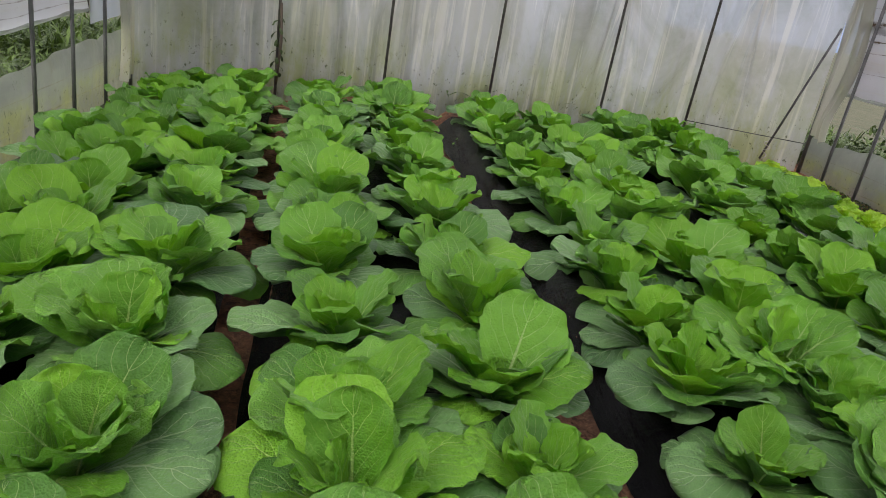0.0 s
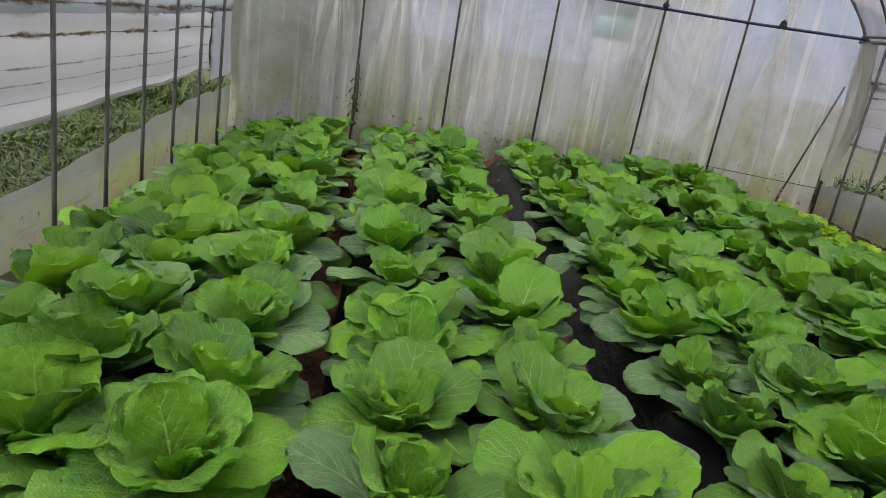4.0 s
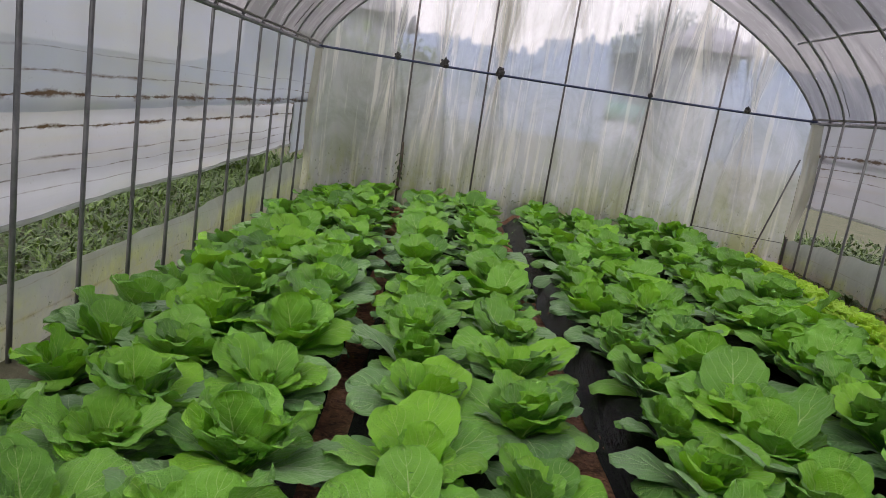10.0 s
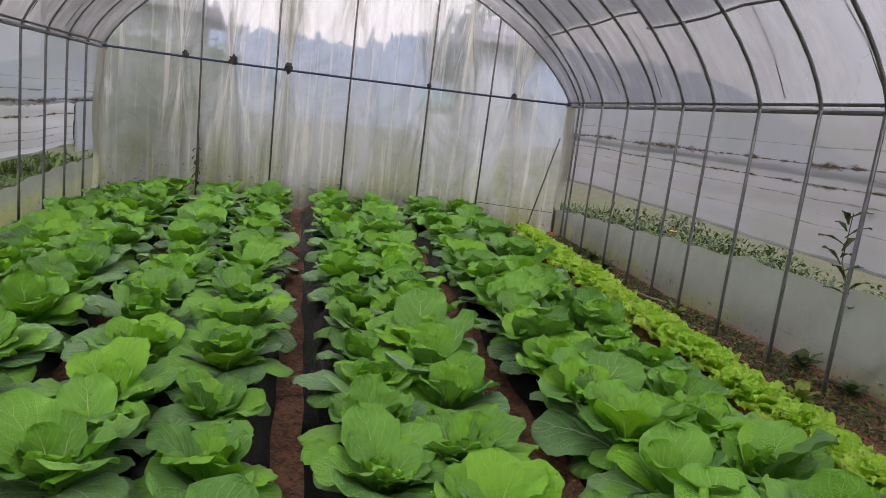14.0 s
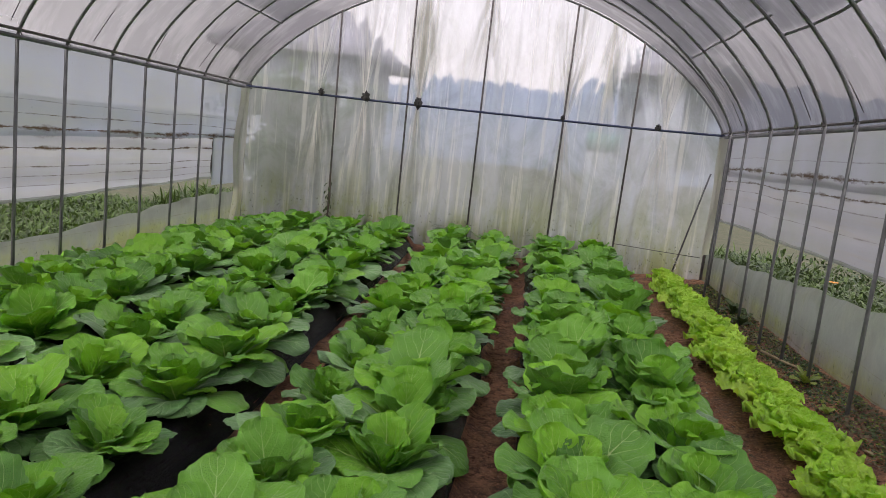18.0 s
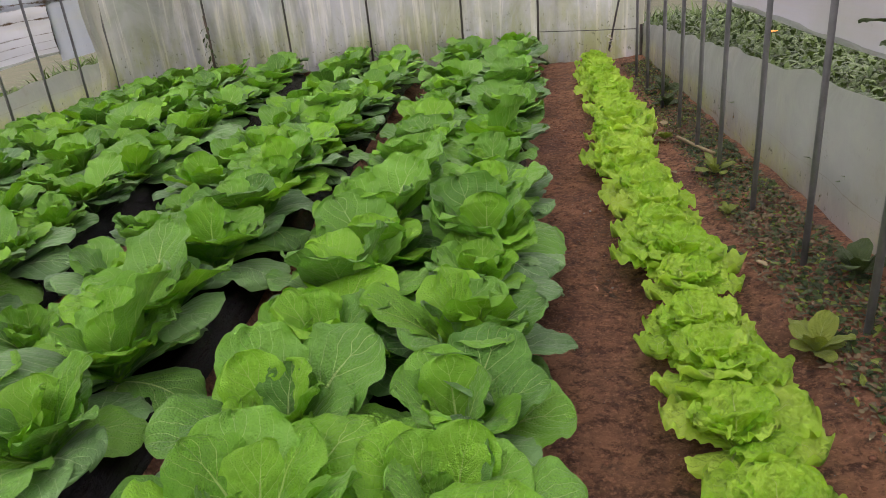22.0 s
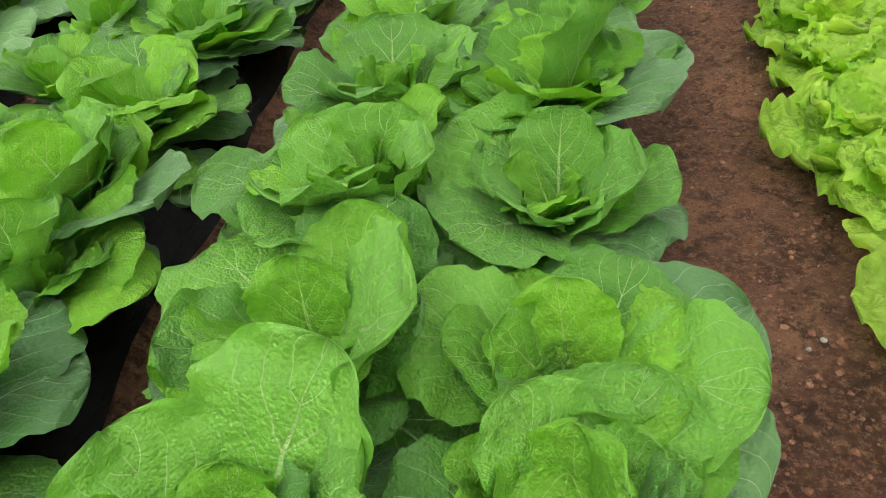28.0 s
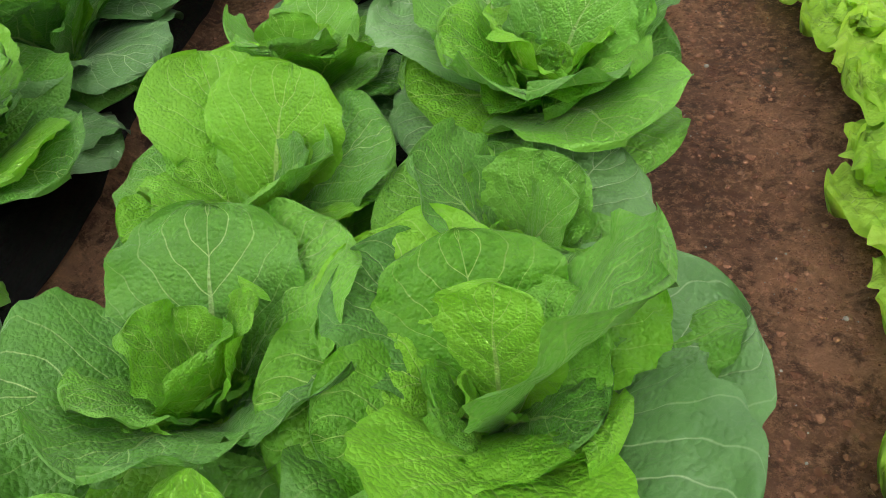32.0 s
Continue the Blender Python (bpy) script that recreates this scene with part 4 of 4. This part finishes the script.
bed_row(1.97, -0.07, regular(0.3, 2.4, 0.42, 3) + [2.68, 2.95, 3.27, 3.75, 4.18, 4.58, 4.96, 5.25, 5.72, 6.18, 6.6] + regular(7.0, 9.7, 0.4, 13), small=(2.95,), fine=(2.6, 5.5))
bed_row(2.42, -0.06, regular(0.5, 2.4, 0.42, 4) + [2.7, 3.2, 3.75, 4.25, 4.65, 5.07, 5.45, 5.93, 6.33, 6.8] + regular(7.2, 9.7, 0.4, 14), small=(3.2, 5.07), big=(4.25,), fine=(2.6, 5.5))
bed_row(3.06, -0.03, regular(0.3, 2.4, 0.42, 5) + [2.7, 3.1, 3.52, 3.93, 4.43, 4.82, 5.18, 5.55, 5.92] + regular(6.3, 9.7, 0.4, 15), small=(3.93, 4.43, 5.18), fine=(2.6, 5.5))
bed_row(3.43, -0.004, regular(0.4, 3.1, 0.41, 6) + [3.4, 3.8, 4.12, 4.64, 5.07, 5.44, 5.74, 6.08, 6.55, 7.03] + regular(7.45, 9.7, 0.4, 16), big=(4.12, 3.8, 5.74, 6.08, 6.55), fine=(2.6, 7.6))
bed_row(4.14, -0.01, regular(0.3, 3.2, 0.4, 7) + [3.46, 3.85, 4.21, 4.55, 4.87, 5.25, 5.65, 6.06, 6.44, 6.83, 7.24] + regular(7.62, 9.7, 0.4, 17), small=(6.83, 7.24), big=(5.25, 3.85), fine=(3, 7.8))
bed_row(4.57, 0.0, regular(0.4, 3.2, 0.4, 8) + [3.47, 3.87, 4.28, 4.62, 4.95, 5.2, 5.66, 6.06, 6.36, 6.78, 7.3] + regular(7.68, 9.7, 0.4, 18), small=(6.36,), big=(6.06, 4.62, 3.87), fine=(3, 7.8))
for i, y in enumerate(regular(0.6, 9.4, 0.27, 9)):
    lettuce(5.33 - 0.07 * math.exp(-((y - 6.0) / 0.45) ** 2) + 0.03 * (y > 6.8) - 0.03 * max(0.0, min(1.0, 5.0 - y)) + 0.03 * wave(i, 2), y, random.Random(i).uniform(0.95, 1.2) * min(1.0, 0.55 + 0.11 * y), 500 + i)


def blades(name, label, category, x0, x1, y0, y1, count, seed, mat, tall, broad, kind="stuff", lift=None):
    """Many narrow and broad leaves over a strip of ground, as one mesh."""
    rg = np.random.RandomState(seed)
    verts, faces, uvs = [], [], []
    for i in range(count):
        x, y = rg.uniform(x0, x1), rg.uniform(y0, y1)
        clump = 0.5 + 0.5 * noise.noise((x * 1.7, y * 1.7, seed))
        h = tall * (0.35 + 0.9 * clump) * rg.uniform(0.5, 1.2)
        a, lean = rg.uniform(0, 6.283), rg.uniform(0.3, 1.9)
        w = broad * rg.uniform(0.6, 1.3)
        dx, dy = math.cos(a), math.sin(a)
        z0 = (rg.uniform(0, 0.6) * h * (broad > 0.012) if lift is None else lift * rg.uniform(0, 1) * (0.3 + clump)) + (ground_height(x, y) if 0 < x < WIDE else 0.0)
        k = len(verts)
        for j, (t, ww) in enumerate(((0.0, 0.35), (0.45, 1.0), (0.8, 0.7), (1.0, 0.05))):
            cx, cy = x + dx * lean * h * t * t, y + dy * lean * h * t * t
            cz = z0 + h * (t - 0.35 * lean * t * t)
            for s in (-1, 1):
                verts.append((cx - dy * w * ww * s, cy + dx * w * ww * s, cz))
                uvs.append((0.5 + 0.5 * s, t))
        for j in range(3):
            faces.append((k + 2 * j, k + 2 * j + 1, k + 2 * j + 3, k + 2 * j + 2))
    return thing(name, label, category, kind=kind, me=mesh(name, verts, faces, mat, True, uvs))


# weeds outside the open strips
blades("grass", "tangled green grass outside the open side", "grass", -2.6, -0.06, -2, 10.5, 14000, 3, WEED, 0.17, 0.005)
blades("weeds", "low leafy weeds outside the open side", "weeds", -2.4, -0.06, -2, 10.5, 16000, 4, WEED, 0.11, 0.013)
blades("grass", "tangled green grass outside the open side", "grass", WIDE + 0.06, WIDE + 2.6, -2, 10.5, 4000, 6, SHADED_WEED, 0.20, 0.005)
blades("weeds", "dense broad-leaved weeds outside the open side", "weeds", WIDE + 0.06, WIDE + 2.2, -2, 10.5, 26000, 7, SHADED_WEED, 0.085, 0.018, "stuff", 0.42)
blades("weeds", "weeds growing behind the end wall film", "weeds", -1.5, 7.5, LAST + 0.25, LAST + 2.2, 9000, 15, WEED, 0.42, 0.012)
# weeds and litter inside, along the skirt
blades("seedlings", "carpet of small weed seedlings on the soil by the skirt", "weeds", 5.67, 5.91, 0.5, 9.4, 5200, 8, SHADED_WEED, 0.026, 0.010)
blades("seedlings", "yellowish weed seedlings on the soil by the skirt", "weeds", 5.64, 5.91, 0.5, 9.3, 2000, 18, PALE_WEED, 0.024, 0.009)
blades("litter", "dry plant litter on the soil by the skirt", "litter", 5.62, 5.92, 0.5, 9.4, 7500, 9, LITTER, 0.022, 0.008)

# ---- beyond the film ----
def house(x, y, wx, wy, wall, ridge, e, label):
    h = thing("house", label, "house", pose(x, y, 0))
    part("wall", box(wx, wy, wall, PLASTER, "wall", 0.02), h, "", pose(0, 0, wall / 2))
    a, b = wx / 2 + e, wy / 2 + e
    lo = wall - 0.02
    v = [(-a, -b, lo), (a, -b, lo), (a, b, lo), (-a, b, lo), (-a * 0.3, 0, ridge), (a * 0.3, 0, ridge),
         (-a, -b, lo - 0.18), (a, -b, lo - 0.18), (a, b, lo - 0.18), (-a, b, lo - 0.18)]
    f = [(0, 1, 5, 4), (1, 2, 5), (2, 3, 4, 5), (3, 0, 4), (6, 7, 1, 0), (7, 8, 2, 1), (8, 9, 3, 2), (9, 6, 0, 3), (9, 8, 7, 6)]
    part("roof", mesh("roof", v, f, ROOFING, False), h, "dark hipped roof")
    for k in range(3 if wx > 2 else 0):
        ww, wh = wx * 0.18, wall * 0.2
        w = part("window", box(ww, 0.12, wh, GLASS, "window", 0.02), h, "", pose(wx * (k - 1) * 0.3, -wy / 2 - 0.02, wall * 0.62))
        part("window_frame", box(ww + 0.16, 0.08, 0.08, PLASTER, "window_frame", 0.01), w, "", pose(0, -0.04, -wh / 2))
    return h


house(*HOUSE_1, "grey two-storey house with a dark hipped roof behind the film")
house(*HOUSE_2, "pale house with a dark overhanging roof behind the film")


def tree(x, y, high, wide, seed):
    rg = random.Random(seed)
    t = thing("tree", "leafy green tree standing behind the tunnel", "tree", pose(x, y, 0), "trees behind the tunnel")
    trunk = [(0.08 * high * 0.1 * wave(k, seed), 0.02 * wave(k, seed + 1), high * 0.55 * k / 6) for k in range(7)]
    part("trunk", tube(trunk, 0.05 * wide, 8, BARK, "trunk"), t)
    for k in range(5):
        a = rg.uniform(0, 6.28)
        z = high * rg.uniform(0.25, 0.5)
        part("limb", tube([(0, 0, z), (math.cos(a) * wide * 0.25, math.sin(a) * wide * 0.25, z + high * 0.12), (math.cos(a) * wide * 0.42, math.sin(a) * wide * 0.42, z + high * 0.3)], 0.02 * wide, 6, BARK, "limb"), t)
    verts, faces, uvs = [], [], []
    lumps = [(rg.gauss(0, 0.24) * wide, rg.gauss(0, 0.24) * wide, high * rg.uniform(0.3, 0.93), wide * rg.uniform(0.16, 0.3)) for _ in range(40 if y > 20 else 34)]
    for i in range(9000 if y > 20 else 8000):
        lx, ly, lz, lr = lumps[rg.randrange(len(lumps))]
        d = Vector((rg.gauss(0, 1), rg.gauss(0, 1), rg.gauss(0, 0.8))).normalized() * lr * rg.uniform(0.15, 1.05)
        c = Vector((lx, ly, lz)) + d
        a = Vector((rg.gauss(0, 1), rg.gauss(0, 1), rg.gauss(0, 1))).normalized()
        b = a.orthogonal().normalized()
        s = wide * rg.uniform(0.018, 0.036)
        k = len(verts)
        verts += [c - a * s, c + b * s * 0.6, c + a * s, c - b * s * 0.6]
        uvs += [(0.5, 0), (1, 0.5), (0.5, 1), (0, 0.5)]
        faces.append((k, k + 1, k + 2, k + 3))
    # the far crown carries its haze in the colour
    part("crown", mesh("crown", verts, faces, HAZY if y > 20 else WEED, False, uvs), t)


for k, (x, y, high, wide) in enumerate(TREES):
    tree(x, y, high, wide, 40 + k)


tank = thing("water_tank", "teal topped plastic water tank behind the end film", "tank", pose(5.0, 16.6, 0))
part("body", tube([(0, 0, -0.03), (0, 0, 0.7), (0, 0, 1.5)], 0.36, 20, PLASTER, "body"), tank)
part("top", tube([(0, 0, 1.5), (0, 0, 1.7), (0, 0, 1.86)], 0.38, 20, TEAL, "top"), tank, "teal plastic top")

# wooded rise in the distance, its haze painted into the foliage colour
def rise(u, w):
    x = -30 + 90 * u
    ends = max(0.0, 1 - (abs(x - 15) / 44) ** 4)
    top = (7.2 + 1.0 * wave(x * 0.06, 31) + 0.9 * wave(x * 0.23, 32) + 0.5 * wave(x * 0.9, 33)) * ends
    top += 2.2 * min(1.0, max(0.0, (x - 5) / 8)) * ends
    return (x, 62 + 10 * w - 3 * (w - 1) ** 2, -0.3 + (top + 0.3) * w ** 0.8 + 0.35 * noise.noise((x * 1.3, w * 9, 4)))


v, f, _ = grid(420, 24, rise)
thing("backdrop", "distant wooded rise behind the tunnel, bluish with painted haze", "backdrop", kind="structure", me=mesh("backdrop", v, f, FAR))


# ---- clods, stones and weeds on the bare soil ----
def clods(name, label, category, strips, count, seed, mat, small, big):
    rg = random.Random(seed)
    verts, faces = [], []
    ico = bmesh.new()
    bmesh.ops.create_icosphere(ico, subdivisions=1, radius=1)
    ico.verts.ensure_lookup_table()
    shape = [q.co.copy() for q in ico.verts]
    tris = [tuple(q.index for q in t.verts) for t in ico.faces]
    ico.free()
    for i in range(count):
        x0, x1, y0, y1 = strips[i % len(strips)]
        x, y = rg.uniform(x0, x1), rg.uniform(y0, y1)
        r = small + (big - small) * rg.random() ** 4
        k = len(verts)
        ox = rg.uniform(0, 50)
        z = ground_height(x, y)
        for q in shape:
            d = r * (1 + 0.8 * noise.noise(q * 2.4 + Vector((ox, 0, 0))))
            verts.append((x + q.x * d, y + q.y * d, z + q.z * d * 0.6 + r * 0.15))
        faces += [(k + a, k + b, k + c) for a, b, c in tris]
    return thing(name, label, category, kind="stuff", me=mesh(name, verts, faces, mat, False))


SOIL_STRIPS = ((4.85, 5.2, 2.5, 9.6), (4.9, 5.15, 4.5, 8.0), (5.45, 5.75, 3.0, 9.5), (3.65, 3.95, 3.0, 8.5), (2.5, 2.85, 2.0, 7.0))
clods("soil_clods", "loose crumbs and clods of reddish brown soil", "soil", SOIL_STRIPS, 9000, 3, CLOD, 0.0012, 0.009)
clods("soil_clods", "fine crumbs of reddish brown soil on the path", "soil", ((4.76, 5.28, 4.0, 8.4), (4.8, 5.2, 5.5, 8.0)), 11000, 13, CLOD, 0.001, 0.0034)
clods("grit", "pale grit and small stones on the soil", "stones", SOIL_STRIPS, 1300, 4, STONE, 0.0008, 0.003)


def weed(x, y, size, mat, label, seed, count=9):
    rg = random.Random(seed)
    w = thing("weed", label, "weed", pose(x, y, ground_height(x, y)), "weeds by the skirt")
    turn = 0
    for i in range(count):
        turn += 137.5
        s = size * rg.uniform(0.6, 1.1)
        me = WEED_LEAVES[mat][i % 2]
        part("leaf", me, w, "", pose(0, 0, 0.01, rg.uniform(-10, 25), rg.uniform(-15, 15), turn) @ Matrix.Diagonal((s, s, s, 1)))


WEED_LEAVES = {
    "pale": [leaf_mesh("weed_leaf", 120 + k, PALE_WEED, 0.30, 50 - 15 * k, 10 - 20 * k, 0.1, 0.05, 14, 0.04, 6, 10) for k in range(2)],
    "dark": [leaf_mesh("weed_leaf", 130 + k, SHADED_WEED, 0.30, 50 - 20 * k, 0 - 15 * k, 0.1, 0.05, 14, 0.04, 6, 10) for k in range(2)],
}
for i, (x, y, size, mat) in enumerate(((5.72, 5.75, 0.12, "pale"), (5.63, 4.0, 0.13, "pale"), (5.60, 6.6, 0.08, "pale"), (5.74, 7.4, 0.15, "dark"), (5.80, 7.9, 0.16, "dark"),
                                       (5.88, 4.35, 0.15, "dark"), (5.86, 3.9, 0.13, "dark"), (5.66, 5.2, 0.07, "pale"), (5.55, 4.75, 0.07, "dark"), (5.86, 3.3, 0.16, "dark"))):
    weed(x, y, size, mat, "pale yellow-green weed on the bare soil" if mat == "pale" else "dark leafy weed growing beside the skirt film", 60 + i)

# a tall thin weed outside the east strip
tall = thing("tall_weed", "tall thin weed with narrow leaves behind the film", "weed", pose(east(4.25) + 0.06, 4.25, 0.1))
part("stem", tube([(0, 0, -0.05), (0.0, 0.01, 0.5), (-0.11, 0.03, 0.75), (-0.13, 0.0, 1.05)], 0.0032, 6, BARK, "stem"), tall)
for i in range(16):
    z = 0.42 + 0.04 * i
    part("leaf", WEED_LEAVES["dark"][i % 2], tall, "", pose(-0.14 * min(1.0, max(0.0, (z - 0.5) / 0.25)), 0.01, z, 0, 0, 137.5 * i) @ Matrix.Diagonal((0.075, 0.16, 0.16, 1)))

# dark creeper on the first end pole, and moss at the wall foot
creeper = thing("creeper", "dark dry creeper hanging on an end wall pole", "creeper", pose(1.20, LAST - 0.15, 0.25))
for i in range(16):
    s = 0.05 + 0.03 * wave(i, 3)
    part("leaf", WEED_LEAVES["dark"][i % 2], creeper, "", pose(0.03 * wave(i, 5), -0.01, 0.03 * i, -70, 0, 137.5 * i) @ Matrix.Diagonal((s, s * 1.6, s * 1.6, 1)))
part("stem", tube([(0, 0, -0.1), (0.02, -0.01, 0.25), (0, 0, 0.55)], 0.012, 6, BARK, "stem"), creeper)
stick = thing("stick", "short pale stick lying on the soil", "stick", me=tube([(5.66, 6.5, 0.07), (5.73, 6.25, 0.075), (5.78, 6.05, 0.09)], 0.010, 6, DRY, "stick"))
stake = thing("stake", "weathered wooden stake lying by the skirt foot", "stake", me=tube([(0.03, 4.35, -0.16), (0.05, 4.1, -0.16), (0.10, 3.75, -0.15)], 0.02, 6, BARK, "stake"))

# stones and dry leaves on the soil
for i, (x, y, r) in enumerate(((5.05, 5.45, 0.007), (5.02, 5.43, 0.005), (5.10, 6.35, 0.005), (4.98, 7.1, 0.006), (5.08, 4.6, 0.006))):
    bm = bmesh.new()
    bmesh.ops.create_icosphere(bm, subdivisions=2, radius=r)
    for q in bm.verts:
        q.co *= 1 + 0.3 * noise.noise(q.co * 90 + Vector((i * 9, 0, 0)))
        q.co.z *= 0.6
    me = bpy.data.meshes.new("stone")
    bm.to_mesh(me)
    bm.free()
    me.materials.append(STONE)
    thing("stone", "small pale stone lying on the soil path", "stone", pose(x, y, ground_height(x, y) + r * 0.3), "stones on the path", me=me)
DRY_LEAF = leaf_mesh("dry_leaf", 141, DRY, 0.28, 8, -12, 0.15, 0.08, 9, 0.06, 6, 10)
for i, (x, y, s) in enumerate(((5.56, 6.75, 0.12), (5.60, 6.55, 0.09), (5.68, 7.0, 0.10), (5.52, 5.95, 0.06), (5.78, 5.4, 0.07), (5.66, 4.6, 0.06))):
    thing("dry_leaf", "dry pale leaf lying on the bare soil", "dry leaf", pose(x, y, ground_height(x, y) + 0.008, 0, 0, 77 * i) @ Matrix.Diagonal((s, s, s, 1)), "dry leaves", me=DRY_LEAF)

# an orange flower among the weeds outside the east strip
flower = thing("flower", "small orange flower among dark weeds outside the tunnel", "flower", pose(6.45, 7.45, 0.30))
part("stem", tube([(0.02, 0, -0.33), (0.0, 0.01, 0.0), (0, 0, 0.22)], 0.004, 6, WEED, "stem"), flower)
ORANGE = plain("orange_petal", (0.70, 0.22, 0.02), (0.85, 0.36, 0.04), 30, 0.6)
PETAL = leaf_mesh("petal", 151, ORANGE, 0.24, 30, -5, 0.1, 0.05, 9, 0.04, 4, 8)
for i in range(9):
    part("petal", PETAL, flower, "", pose(0, 0, 0.22, 0, 0, 40 * i) @ Matrix.Diagonal((0.05, 0.045, 0.045, 1)))
